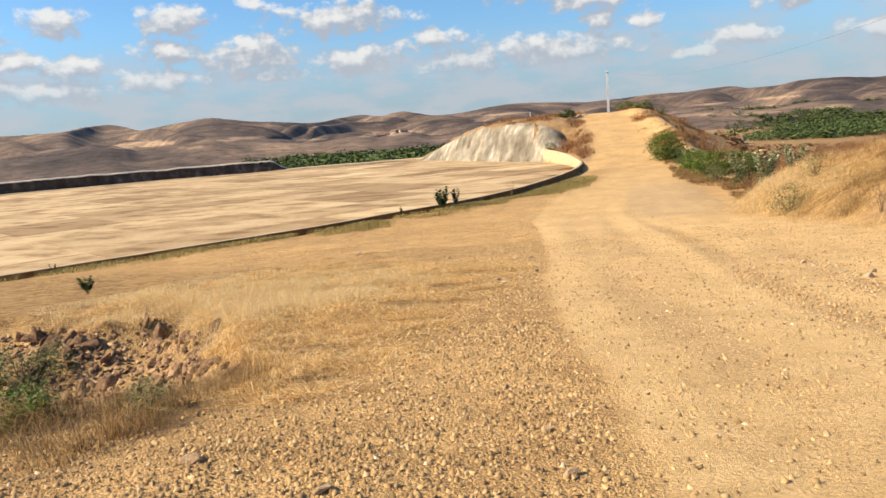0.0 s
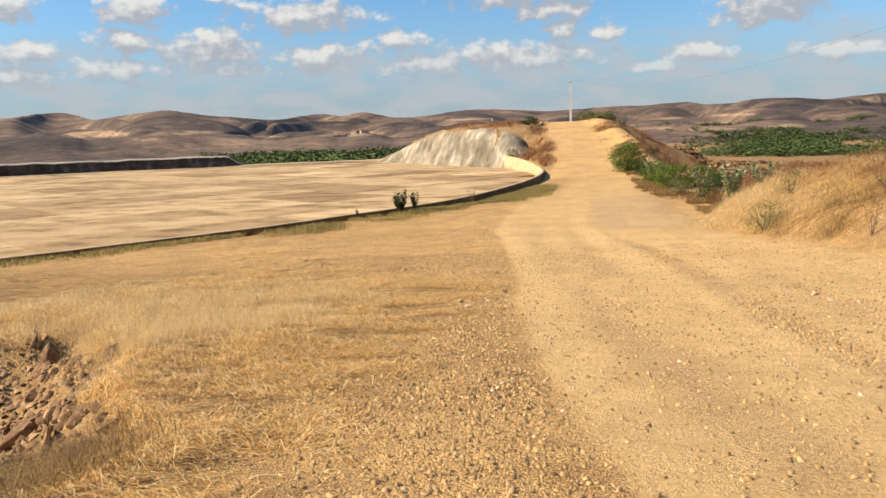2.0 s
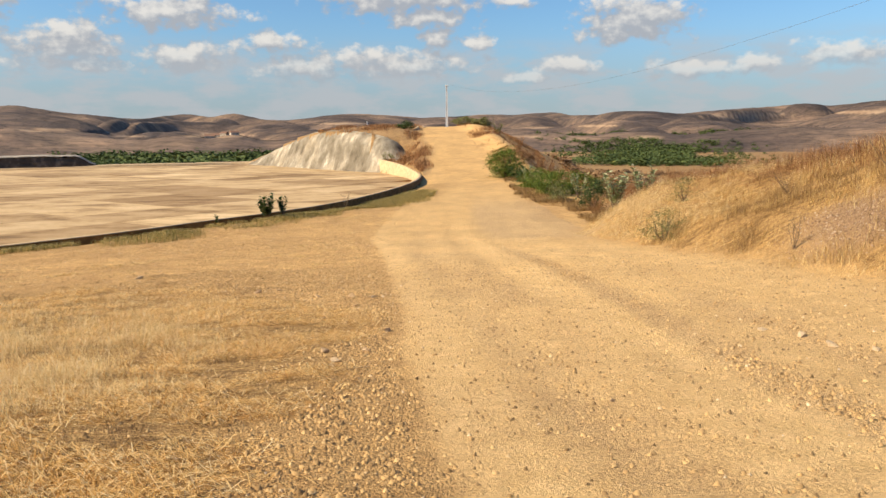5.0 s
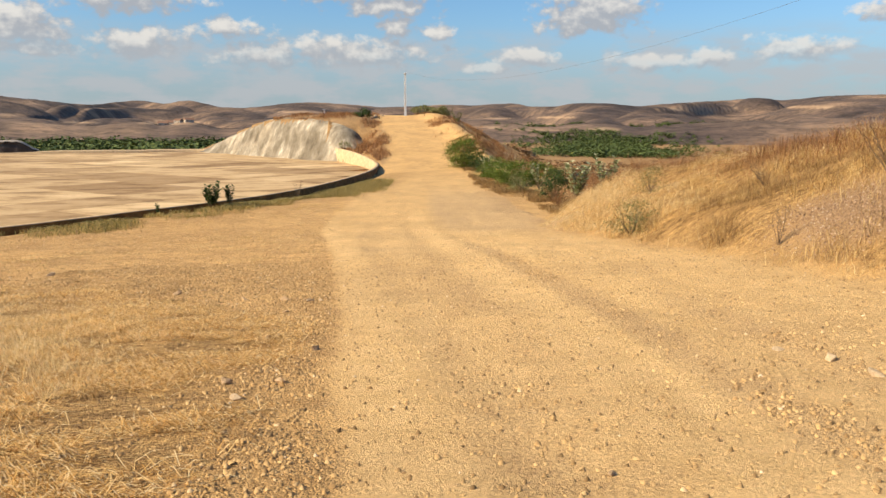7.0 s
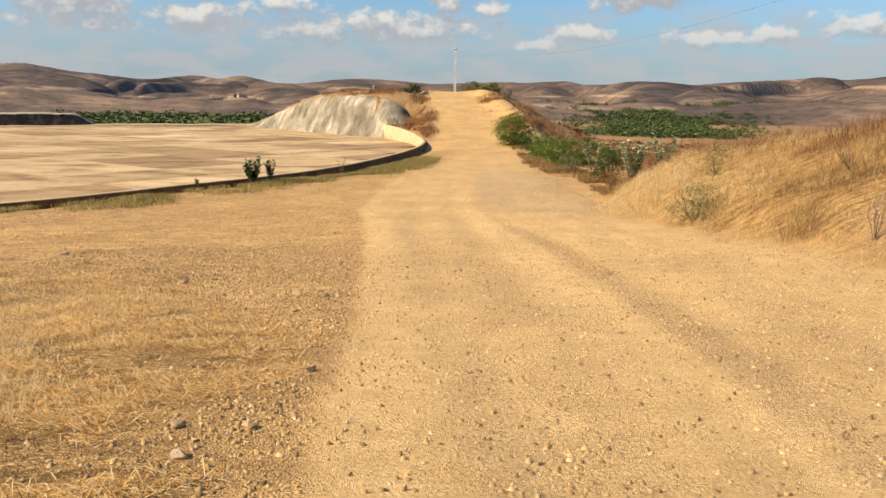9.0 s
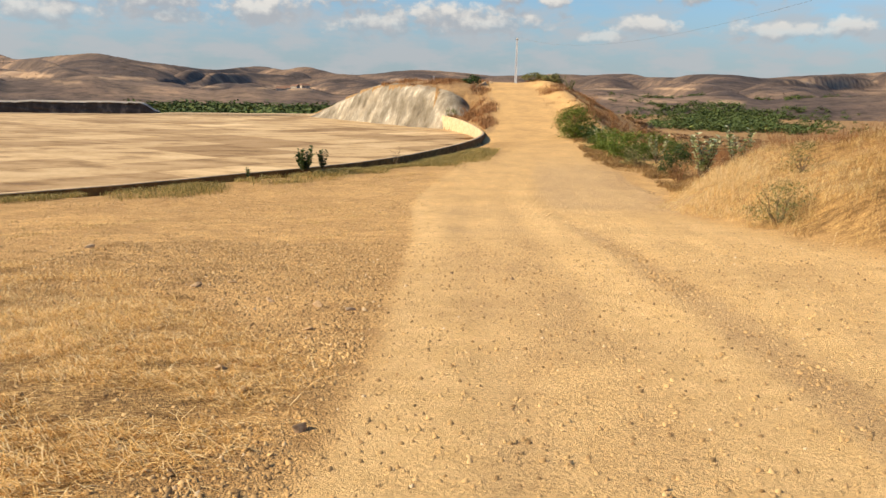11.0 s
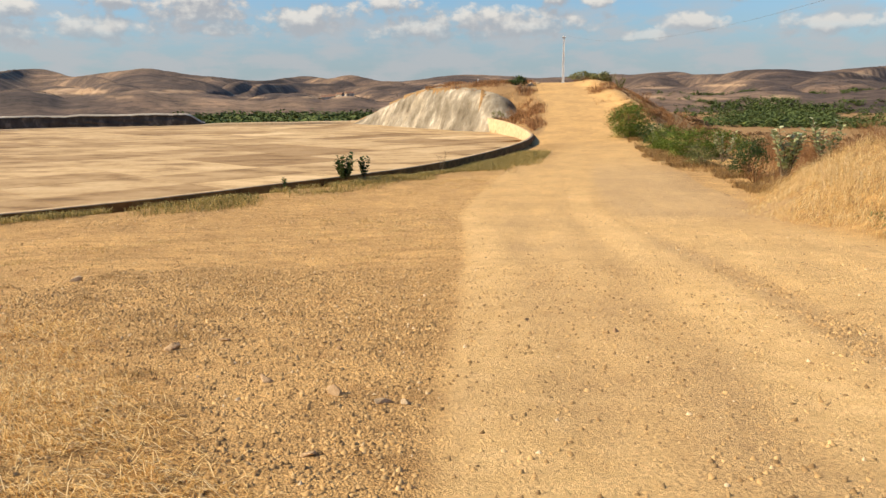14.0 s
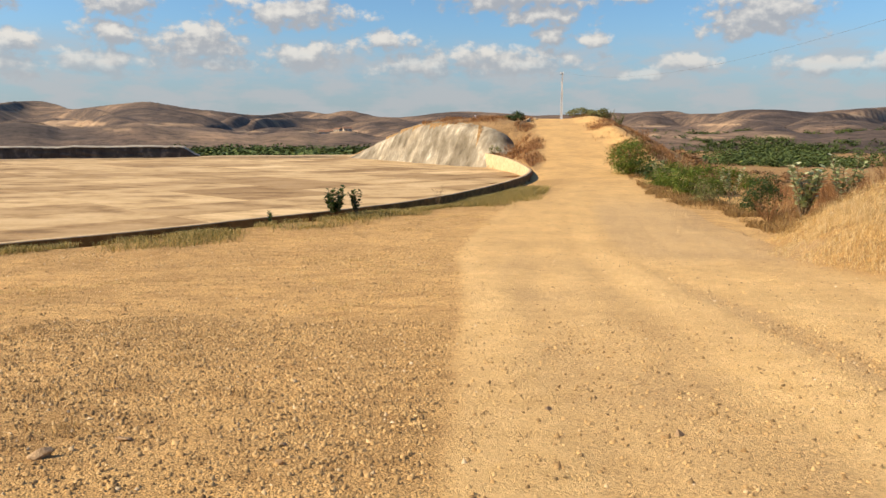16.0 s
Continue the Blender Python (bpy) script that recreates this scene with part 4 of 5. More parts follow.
# rubble of the wash: the larger rocks one by one, the rest as rubble
laid = 0
while laid < 260:
    x = random.uniform(-11.8, -3.9)
    y = random.uniform(10.4, 16.6) + 0.12 * (-5 - x)
    deep = gully(np.array([x]), np.array([y]))[0]
    if deep < 0.2 or (y < 11.4 and random.random() < 0.6):
        continue
    ob = stone(x, y, random.choice((.10, .13, .16, .19, .24, .32)) * random.uniform(0.8, 1.2), "jagged brown rock slab in the stony wash", "rubble of the wash", False, 0.9, 0.4, "rock")
    ob.data = random.choice(WASH_ROCKS)
    # the slabs keep the dip of the broken bedrock
    ob.rotation_euler = (random.gauss(0.35, 0.3), random.gauss(-0.75, 0.35), random.gauss(0.3, 0.5))
    laid += 1
stone(-11.3, 156.6, 0.9, "white boulder on the crest beside the road", "boulders on the crest", True, 0.2, 0.3, "boulder")
stone(-10.2, 158.4, 0.5, "white boulder on the crest beside the road", "boulders on the crest", True, 0.2, 0.3, "boulder")


def sand_mound(x, y, rx, ry, h):
    u, v = np.linspace(0, 1, 16), np.linspace(0, 2 * np.pi, 40, endpoint=False)
    U, T = np.meshgrid(u, v, indexing="ij")
    px, py = x + rx * U * np.cos(T), y + ry * U * np.sin(T)
    rise = h * np.exp(-(U * 1.75) ** 2) * (1 + 0.35 * fbm(px / 0.5, py / 0.5, 3, 191)) - 0.05 * U
    V = np.stack([px, py, land(px, py) + rise], -1)
    V = np.concatenate([V, V[:, :1]], 1)
    m = simple("pale_sand", [(0.3, (0.26, 0.175, 0.10)), (0.5, (0.37, 0.26, 0.16)), (0.7, (0.48, 0.36, 0.24))], 9, 0.95, 0.6, 0.03)
    tagged(mesh_np("sand_mound", V.reshape(-1, 3), grid_faces(16, 41), m, smooth=True), "small mound of pale sandy earth on the bank", "sand mound")


sand_mound(11.2, 26.5, 1.5, 1.2, 0.42)


def gravel_chance(x, y):
    left = sstep(0.1, -0.25, x - ROAD_X(y) - LEFT_EDGE(y)) * (0.55 + 0.45 * sstep(-0.2, 0.2, fbm(x / 1.4, y / 1.4, 3, 71)))
    edge, lane_a, lane_b, strip_a, strip_b, strip_c, fork = bands(x, y)
    strips = np.maximum(np.maximum(0.35 * strip_a, strip_b), strip_c) - 0.8 * np.maximum(lane_a, lane_b)
    c = np.maximum(0.11, 0.8 * left * (1 - 0.88 * straw_left(x, y)))
    c = np.maximum(c, 0.75 * strips * sstep(-0.25, 0.25, fbm(x / 1.3, y / 1.3, 3, 57)))
    return c * (x < BANK_X(y) + 0.5) * (gully(x, y) < 0.6)


CHIP_V = np.array([(1, 0.1, -.35), (.35, .9, -.3), (-.8, .65, -.35), (-.9, -.5, -.3), (.25, -1, -.35), (.3, -.15, 1.05)])
CHIP_F = np.array([(0, 1, 5), (1, 2, 5), (2, 3, 5), (3, 4, 5), (4, 0, 5)])


def build_gravel():
    pts, sizes = [], []
    for n, y0, y1, lo, hi in ((64000, 6.3, 19, .005, .028), (60000, 19, 33, .005, .028), (26000, 26, 48, .009, .034), (9000, 42, 75, .015, .04)):
        p = sow(n, -10 if y0 < 25 else -24, 8, y0, y1, lambda x, y: gravel_chance(x, y) * (x > KERB_XY(np.clip(y, -2, 146)) + 2))
        pts.append(p)
        sizes.append(lo + (hi - lo) * RNG.uniform(0, 1, len(p)) ** 2.6)
    p, sz = np.concatenate(pts), np.concatenate(sizes)
    pos = np.stack([p[:, 0], p[:, 1], land(p[:, 0], p[:, 1]) + sz * 0.25], 1)
    size = np.stack([sz, sz * RNG.uniform(.55, 1, len(sz)), sz * RNG.uniform(.5, 1.15, len(sz))], 1)
    ob = joined("gravel", CHIP_V, CHIP_F, pos, turns(len(p), 0.7), size, STONE_MIX)
    tagged(ob, "loose angular gravel strewn over the dirt road", "gravel", kind="stuff")
    p = sow(7000, 7.3, 12.5, 24, 32, lambda x, y: sstep(2.4, 1.0, np.hypot((x - 9.6) / 1.1, (y - 27.8) / 1.5)))
    sz = .006 + .03 * RNG.uniform(0, 1, len(p)) ** 2.5
    pos = np.stack([p[:, 0], p[:, 1], land(p[:, 0], p[:, 1]) + sz * 0.2], 1)
    ob = joined("bank_gravel", CHIP_V, CHIP_F, pos, turns(len(p), 0.7), np.stack([sz, sz * RNG.uniform(.6, 1, len(sz)), sz * RNG.uniform(.4, 1, len(sz))], 1), RED_GRAVEL)
    tagged(ob, "reddish grey gravel on a bare patch of the bank", "gravel", kind="stuff")
    p = sow(5200, -13, -3.6, 8, 17, lambda x, y: sstep(0.1, 0.4, gully(x, y)))
    sz = RNG.uniform(.02, .09, len(p))
    pos = np.stack([p[:, 0], p[:, 1], land(p[:, 0], p[:, 1]) + sz * 0.25], 1)
    ob = joined("rubble", CHIP_V, CHIP_F, pos, turns(len(p), 0.9), np.stack([sz, sz * RNG.uniform(.5, 1, len(sz)), sz * RNG.uniform(.4, .9, len(sz))], 1), RUBBLE)
    tagged(ob, "small broken brown stones filling the wash", "rubble", kind="stuff")


build_gravel()


# ---- grasses ----
def bank_chance(x, y):
    u = x - BANK_X(y)
    n = fbm(x / 1.5, y / 1.5, 3, 101)
    patch = sstep(2.6, 1.2, np.hypot((x - 9.6) / 1.1, (y - 27.8) / 1.5))
    return sstep(-0.2, 0.9, u + 1.2 * n) * np.clip(0.38 + 2.4 * (n + 0.14 + 0.5 * fbm(x / 0.6, y / 0.6, 2, 109)), 0.05, 1) * (1 - 0.8 * patch) * sstep(-1, 6, 62 - y)


def build_grasses():
    tones = (("golden_grass", HAY, 0.0, "dense dry golden grass on the roadside bank"), ("pale_grass", PALE_HAY, 0.5, "pale bleached grass on the roadside bank"),
             ("brown_grass", BROWN_HAY, 1.0, "brownish dry grass and stalks on the roadside bank"))
    for k, (name, mat, at, label) in enumerate(tones):
        def chance(x, y, at=at, k=k):
            t = fbm(x / 2.4, y / 2.4, 4, 111) + 0.35 * fbm(x / 0.5, y / 0.5, 2, 112) + 0.25 * np.exp(-((x - 6.5) / 3) ** 2 - ((y - 46) / 6) ** 2) * 1.5
            part = (sstep(0.16, 0.05, np.abs(t - 0.02)), sstep(0.03, 0.15, t), sstep(-0.04, -0.15, t))[k]
            return bank_chance(x, y) * part
        xy = sow((72000, 52000, 52000)[k], 4, 26, 14, 60, chance)
        n = len(xy)
        tall = np.clip(0.75 + 3.6 * fbm(xy[:, 0] / 1.2, xy[:, 1] / 1.2, 3, 102), 0.25, 2.1)
        ob = blades(name, xy, RNG.uniform(.15, .5, n) * tall, RNG.uniform(.005, .010, n), mat, 2.6)
        tagged(ob, label, "grass", kind="stuff")
    # rust-brown weeds along the top of the bank and the low ground behind it
    xy = sow(44000, 5, 36, 44, 118, lambda x, y: np.clip(sstep(3.5 - 3.6 * sstep(48, 60, y), 8 - 6.5 * sstep(48, 60, y), x - BANK_X(y)) * sstep(-0.22, 0.2, fbm(x / 5, y / 5, 3, 103) + 0.2 * sstep(44, 56, y)), 0, 1) * (0.35 + 0.65 * sstep(34, 20, x)))
    n = len(xy)
    ob = blades("dry_weeds", xy, RNG.uniform(.3, 1.15, n), RNG.uniform(.008, .02, n), RUST, 1.3)
    tagged(ob, "rust-brown dry weeds behind the grassy bank", "weeds", kind="stuff")
    xy = sow(58000, 9, 27, 19, 58, lambda x, y: sstep(3.6, 7.0, x - BANK_X(y)) * sstep(-0.3, 0.1, fbm(x / 3, y / 3, 3, 141)))
    n = len(xy)
    ob = blades("crest_weeds", xy, RNG.uniform(.2, 1.05, n) ** 1.2, RNG.uniform(.006, .012, n), RUST, 2.6)
    tagged(ob, "tall rust-brown weeds along the top of the bank", "weeds", kind="stuff")
    # flattened straw and thin standing grass on the spillway side
    xy = sow(120000, -11, 0, 9.5, 29, lambda x, y: straw_left(x, y) * sstep(-0.14, 0.12, fbm(x / 0.9, y / 0.4, 3, 151)))
    n = len(xy)
    ob = blades("straw", xy, RNG.uniform(.07, .36, n), RNG.uniform(.004, .009, n), STRAW, lying=True, spread=0.65)
    tagged(ob, "flattened golden straw covering the ground", "straw", kind="stuff")
    xy = sow(15000, -13, -3, 12, 26, lambda x, y: straw_left(x, y) * sstep(-0.15, 0.25, fbm(x / 2.5, y / 2.5, 3, 104)) * sstep(-3, -6, x) + 0.3 * sstep(0.04, 0.15, gully(x, y)) * sstep(0.8, 0.3, gully(x, y)))
    n = len(xy)
    ob = blades("thin_grass", xy, RNG.uniform(.05, .17, n), RNG.uniform(.003, .006, n), PALE_HAY, 2.6)
    tagged(ob, "thin dry golden grass beside the stony wash", "grass", kind="stuff")
    c = sow(380, -12, -3.2, 13.5, 23, lambda x, y: straw_left(x, y) * sstep(-2.5, -5, x) * (0.25 + np.exp(-((x + 6.3) / 2.6) ** 2 - ((y - 17.3) / 2.6) ** 2)) + 0.25 * (gully(x, y) > 0.03) * (gully(x, y) < 0.3))
    xy = np.repeat(c, 64, 0) + RNG.normal(0, 0.14, (len(c) * 64, 2))
    n = len(xy)
    ob = blades("pale_tufts", xy, RNG.uniform(.08, .34, n), RNG.uniform(.003, .006, n), PALE_HAY, 2.4)
    tagged(ob, "feathery bleached grass tufts beside the stony wash", "grass", kind="stuff")
    # tangled dry growth on the near flank of the wash
    c = sow(230, -7.5, -2.4, 7.3, 12.4, lambda x, y: sstep(0.0, 0.12, gully(x, y)) * sstep(1.1, 0.6, gully(x, y)) * sstep(1.15, 0.6, np.hypot((x + 4.9) / 2.8, (y - 9.9) / 2.8)) + 0.5 * sstep(1.0, 0.5, np.hypot((x + 4.3) / 2.0, (y - 9.2) / 1.9)))
    xy = np.repeat(c, 60, 0) + RNG.normal(0, 0.12, (len(c) * 60, 2))
    n = len(xy)
    ob = blades("wash_grass", xy, RNG.uniform(.08, .42, n), RNG.uniform(.003, .007, n), BROWN_HAY, 2.2)
    tagged(ob, "tangled brown dry grass on the flank of the stony wash", "grass", kind="stuff")
    # greenish verge along the spillway wall
    def verge(x, y):
        u = x - KERB_XY(np.clip(y, -2, 146))
        n = fbm(x / 4.0, y / 6.0, 3, 106)
        return sstep(0.25, 0.7, u) * sstep(5.5, 2.5, u - 6 * n) * sstep(-0.12, 0.08, n + 0.3 * fbm(x / 0.8, y / 0.8, 2, 108)) * (0.35 + 0.65 * sstep(3.5, 1.0, u)) * sstep(92, 80, y) * (0.3 + 0.7 * sstep(40, 52, y))
    xy = sow(44000, -36, -4, 30, 92, verge)
    n = len(xy)
    ob = blades("verge_grass", xy, RNG.uniform(.1, .44, n), RNG.uniform(.012, .026, n), VERGE, 2.0)
    tagged(ob, "olive and straw-coloured grass along the spillway wall", "grass", kind="stuff")
    # dead brown tufts lying about the straw
    c = sow(70, -12, -2.2, 14, 32, lambda x, y: sstep(-1.0, -3.0, x - LEFT_EDGE(y) - ROAD_X(y)) * (gully(x, y) < 0.1))
    xy = np.repeat(c, 70, 0) + RNG.normal(0, 1, (len(c) * 70, 2)) * [0.16, 0.09]
    n = len(xy)
    ob = blades("dead_tufts", xy, RNG.uniform(.03, .13, n), RNG.uniform(.004, .009, n), BROWN_HAY, 2.6)
    tagged(ob, "dead brown grass tufts among flattened straw", "grass", kind="stuff")
    # scattered tufts over the open ground below the wall
    c = sow(330, -26, -2, 33, 66, lambda x, y: (x > KERB_XY(np.clip(y, -2, 146)) + 1.5) * sstep(-3.0, -5.0, x - ROAD_X(y)) * sstep(-0.05, 0.2, fbm(x / 4, y / 4, 3, 131)))
    xy = np.repeat(c, 26, 0) + RNG.normal(0, 0.16, (len(c) * 26, 2))
    n = len(xy)
    ob = blades("ground_tufts", xy, RNG.uniform(.03, .11, n), RNG.uniform(.006, .014, n), HAY, 2.4)
    tagged(ob, "low dry tufts scattered over bare earth", "grass", kind="stuff")
    # dry fringe where the thicket meets the road
    def fringe(x, y):
        e = x - (ROAD_X(y) + 5.4 + 2.8 * sstep(85, 60, y) + 1.0 * fbm(y / 4, y * 0, 3, 121))
        return sstep(0.0, 0.6, e) * sstep(5.0, 1.2, e) * sstep(-0.12, 0.2, fbm(x / 1.6, y / 1.6, 3, 122))
    xy = sow(30000, 1, 14, 52, 128, fringe)
    n = len(xy)
    ob = blades("fringe_grass", xy, RNG.uniform(.1, .5, n), RNG.uniform(.014, .03, n), BROWN_HAY, 1.6)
    tagged(ob, "dry brown grass along the edge of the dirt road", "grass", kind="stuff")
    # tufts on the knoll and the sandy berm
    xy = sow(16000, -32, 12, 112, 172, lambda x, y: sstep(3.2, 5.5, np.abs(x - ROAD_X(y) - 0.3)) * sstep(-0.05, 0.3, fbm(x / 4, y / 4, 3, 107)) * (land(x, y) > SLAB_Z + 0.2))
    n = len(xy)
    ob = blades("knoll_weeds", xy, RNG.uniform(.25, .9, n), RNG.uniform(.03, .07, n), RUST, 0.7)
    tagged(ob, "brown dry weeds on the sandy knoll", "weeds", kind="stuff")


build_grasses()


# ---- shrubs ----
LEAF_V = np.array([(0, -.5, 0), (.28, -.1, .06), (.2, .3, .04), (0, .5, 0), (-.2, .3, .04), (-.28, -.1, .06)])
LEAF_F = np.array([(0, 1, 2, 3), (0, 3, 4, 5)])


def branch_set(r, n, height, spread, wiggle, r0):
    """Bent stems from the foot; returns their points."""
    out = []
    for _ in range(n):
        a, s = r.uniform(0, 6.28), spread * r.uniform(0.3, 1.0)
        h = height * r.uniform(0.65, 1.0)
        pts = [(0, 0, -0.1)]
        for k in range(1, 7):
            t = k / 6
            pts.append((math.cos(a) * s * t**0.85 + r.uniform(-1, 1) * wiggle * t, math.sin(a) * s * t**0.85 + r.uniform(-1, 1) * wiggle * t, h * t))
        out.append(np.array(pts))
    return out


def leafy_shrub(name, x, y, width, height, seed, leaf_mat, label, category="shrub", group="", leaf=0.14, count=2600, clumps=46, low=-0.05):
    """A shrub: stems, twigs and a ragged crown of small leaves."""
    r, g = random.Random(seed), np.random.default_rng(seed)
    ob = empty(name, x, y, land1(x, y), label, category, group)
    stems = branch_set(r, 7, height * 0.8, width * 0.36, width * 0.05, 0.05)
    v, f = merge([tube(p, 0.022 * height, 0.005 * height, 5) for p in stems])
    mesh_np("stem", v, f, WOOD, ob)
    c = g.normal(0, 1, (clumps, 3))
    ob.location.z -= 0.06 * height
    c /= np.linalg.norm(c, axis=1)[:, None]
    c *= (g.uniform(0.35, 1.0, clumps) ** 0.6)[:, None]
    c = c * [width / 2, width / 2, height * (1 - low) / 2] + [0, 0, height * (0.5 + low / 2)]
    c[:, 0] *= 1 + 0.25 * np.sin(c[:, 2] * 3 + seed)
    k = g.integers(0, clumps, count)
    p = c[k] + g.normal(0, 1, (count, 3)) * np.array([0.10 * width, 0.10 * width, 0.075 * height])
    p[:, 2] = np.maximum(p[:, 2], 0.04)
    joined("crown", LEAF_V, LEAF_F, p, turns(count, 1.2), g.uniform(0.6, 1.3, count) * leaf, leaf_mat, ob)
    return ob


def milkweed(name, x, y, height, seed, label, group, mat, stems_n=6, leaf=0.16, spread=0.4):
    """Upright stems that carry pairs of broad oval leaves."""
    r = random.Random(seed)
    ob = empty(name, x, y, land1(x, y), label, "shrub", group)
    stems = branch_set(r, stems_n, height, height * spread, 0.04 * height, 0.03)
    v, f = merge([tube(p, 0.014 * height, 0.006 * height, 5) for p in stems])
    mesh_np("stem", v, f, WOOD, ob)
    pos, rot, size = [], [], []
    for p in stems:
        for t in np.arange(0.3, 1.02, 0.075):
            i = min(int(t * 6), 5)
            q = p[i] + (p[i + 1] - p[i]) * min(1.0, t * 6 - i)
            a0 = r.uniform(0, 6.28)
            for a in (a0, a0 + math.pi + r.uniform(-.4, .4)):
                pitch = r.uniform(0.0, 0.8)
                m = Euler((pitch, 0, a)).to_matrix()
                d = m @ Vector((0, 0.5, 0))
                s = leaf * height * 0.55 * r.uniform(0.7, 1.15)
                pos.append(np.array(q) + np.array(d) * s)
                rot.append(np.array(m))
                size.append(s)
    joined("foliage", LEAF_V * [1.5, 1, 1.5], LEAF_F, np.array(pos), np.array(rot), np.array(size), mat, ob)
    return ob


def twig_bush(name, x, y, height, width, seed, label, group="", mat=None, n=26):
    """A leafless bush of many forked thin twigs."""
    r = random.Random(seed)
    ob = empty(name, x, y, land1(x, y), label, "bush", group)
    pieces = []
    for p in branch_set(r, n, height, width * 0.5, 0.07 * height, 0.02):
        pieces.append(tube(p, 0.009 * height, 0.003 * height, 4))
        for _ in range(5):
            i = r.randint(2, 5)
            d = Vector((r.gauss(0, 1), r.gauss(0, 1), r.uniform(0.1, 1.2))).normalized() * height * r.uniform(0.12, 0.3)
            q = Vector(p[i])
            pieces.append(tube([q, q + d * 0.5 + Vector((0, 0, 0.02)), q + d], 0.004 * height, 0.0015 * height, 3))
    v, f = merge([(a, b) for a, b in pieces])
    mesh_np("branchwork", v, f, mat or WOOD, ob)
    return ob


# green thicket beside the road
leafy_shrub("mesquite_bush", 3.8, 107.0, 4.6, 4.1, 1, LEAF, "bright green feathery mesquite bush beside the climbing road", group="mesquite bushes", leaf=0.17, count=8500, clumps=56)
leafy_shrub("mesquite_bush", 5.6, 100.5, 2.8, 2.2, 2, LEAF_DARK, "dark green low bush among the thicket", group="mesquite bushes", leaf=0.15, count=2200, clumps=24)
leafy_shrub("mesquite_bush", 7.3, 81.5, 3.8, 2.5, 3, LEAF, "bright green feathery mesquite bush beside the dirt road", group="mesquite bushes", leaf=0.13, count=6500, clumps=50)
leafy_shrub("mesquite_bush", 9.8, 83.5, 3.6, 2.2, 4, LEAF, "broad green mesquite bush with yellowing twigs", group="mesquite bushes", leaf=0.13, count=5200, clumps=44)
leafy_shrub("mesquite_bush", 6.6, 91.0, 3.8, 2.5, 5, LEAF, "green mesquite bush at the foot of the berm", group="mesquite bushes", leaf=0.14, count=5600, clumps=46)
leafy_shrub("dark_bush", 8.8, 66.3, 2.0, 2.5, 6, LEAF_DARK, "dark green upright bush among brown weeds", group="dark bushes", leaf=0.11, count=3800)
leafy_shrub("grey_bush", 7.3, 74.0, 2.6, 1.9, 7, LEAF_GREY, "grey-green thin bush beside the dirt road", group="grey bushes", leaf=0.12, count=1200, clumps=30)
leafy_shrub("grey_bush", 6.75, 37.2, 1.9, 1.35, 8, LEAF_GREY, "grey-green thin shrub at the foot of the grassy bank", group="grey bushes", leaf=0.055, count=2200, clumps=40)
leafy_shrub("grey_bush", 8.6, 41.5, 1.6, 1.1, 9, LEAF_GREY, "olive shrub among dry golden grass", group="grey bushes", leaf=0.06, count=900, clumps=24)
milkweed("milkweed_shrub", 8.7, 57.4, 2.6, 21, "pale grey-green milkweed shrub with broad leaves", "milkweed shrubs", LEAF_PALE, 14, 0.22, spread=0.42)
milkweed("milkweed_shrub", 10.5, 58.2, 2.3, 22, "pale grey-green milkweed shrub with broad leaves", "milkweed shrubs", LEAF_PALE, 9, 0.22, spread=0.4)
milkweed("milkweed_shrub", 9.2, 78.0, 2.3, 23, "small pale milkweed shrub beside green mesquite", "milkweed shrubs", LEAF_PALE, 6, 0.22)
milkweed("milkweed_shrub", 5.9, 97.5, 2.2, 30, "small pale milkweed shrub beside green mesquite", "milkweed shrubs", LEAF_PALE, 6, 0.22)
milkweed("milkweed_shrub", -14.0, 59.6, 1.75, 24, "dark green milkweed shrub growing against the spillway wall", "wall plants", LEAF_DARK, 14, 0.27, 0.40)
milkweed("milkweed_shrub", -13.1, 60.3, 1.4, 25, "dark green milkweed shrub growing against the spillway wall", "wall plants", LEAF_DARK, 7, 0.28, 0.26)
milkweed("milkweed_seedling", -16.3, 56.3, 1.0, 26, "small dark green seedling beside the spillway wall", "wall plants", LEAF_DARK, 3, 0.26, 0.25)
milkweed("milkweed_seedling", -29.0, 36.2, 0.6, 27, "small dark green seedling beside the spillway wall", "wall plants", LEAF_DARK, 3, 0.26, 0.3)
milkweed("milkweed_seedling", -15.85, 23.5, 0.5, 28, "green seedling with broad leaves in dry grass", "seedlings", LEAF_DARK, 11, 0.38, 0.7)
milkweed("milkweed_seedling", -9.2, 13.0, 0.5, 29, "pale green seedling with broad leaves among rubble", "seedlings", LEAF_PALE, 3, 0.34, 0.4)
leafy_shrub("green_weed", -4.3, 9.3, 0.75, 0.35, 31, LEAF, "low green weed in the stony wash", group="green weeds", leaf=0.035, count=1500, clumps=26)
leafy_shrub("green_weed", -9.9, 14.9, 1.6, 0.8, 32, LEAF_GREY, "olive green weed at the rim of the wash", group="green weeds", leaf=0.05, count=2200, clumps=34)
leafy_shrub("green_weed", -3.3, 9.7, 0.6, 0.3, 33, LEAF_GREY, "low olive weed at the rim of the wash", group="green weeds", leaf=0.03, count=900, clumps=20)
leafy_shrub("green_weed", -5.6, 9.0, 0.9, 0.5, 34, LEAF_GREY, "olive weed in the stony wash", group="green weeds", leaf=0.035, count=1400, clumps=24)
leafy_shrub("green_weed", -3.9, 10.6, 0.9, 0.45, 35, LEAF_GREY, "low olive weed at the rim of the wash", group="green weeds", leaf=0.03, count=1000, clumps=24)
twig_bush("bare_bush", 10.7, 29.4, 1.3, 1.9, 41, "leafless brown bush on the grassy bank", "bare bushes")
twig_bush("bare_bush", 11.7, 28.6, 1.05, 1.7, 44, "brown withered bush on the grassy bank", "bare bushes", RUST, 40)
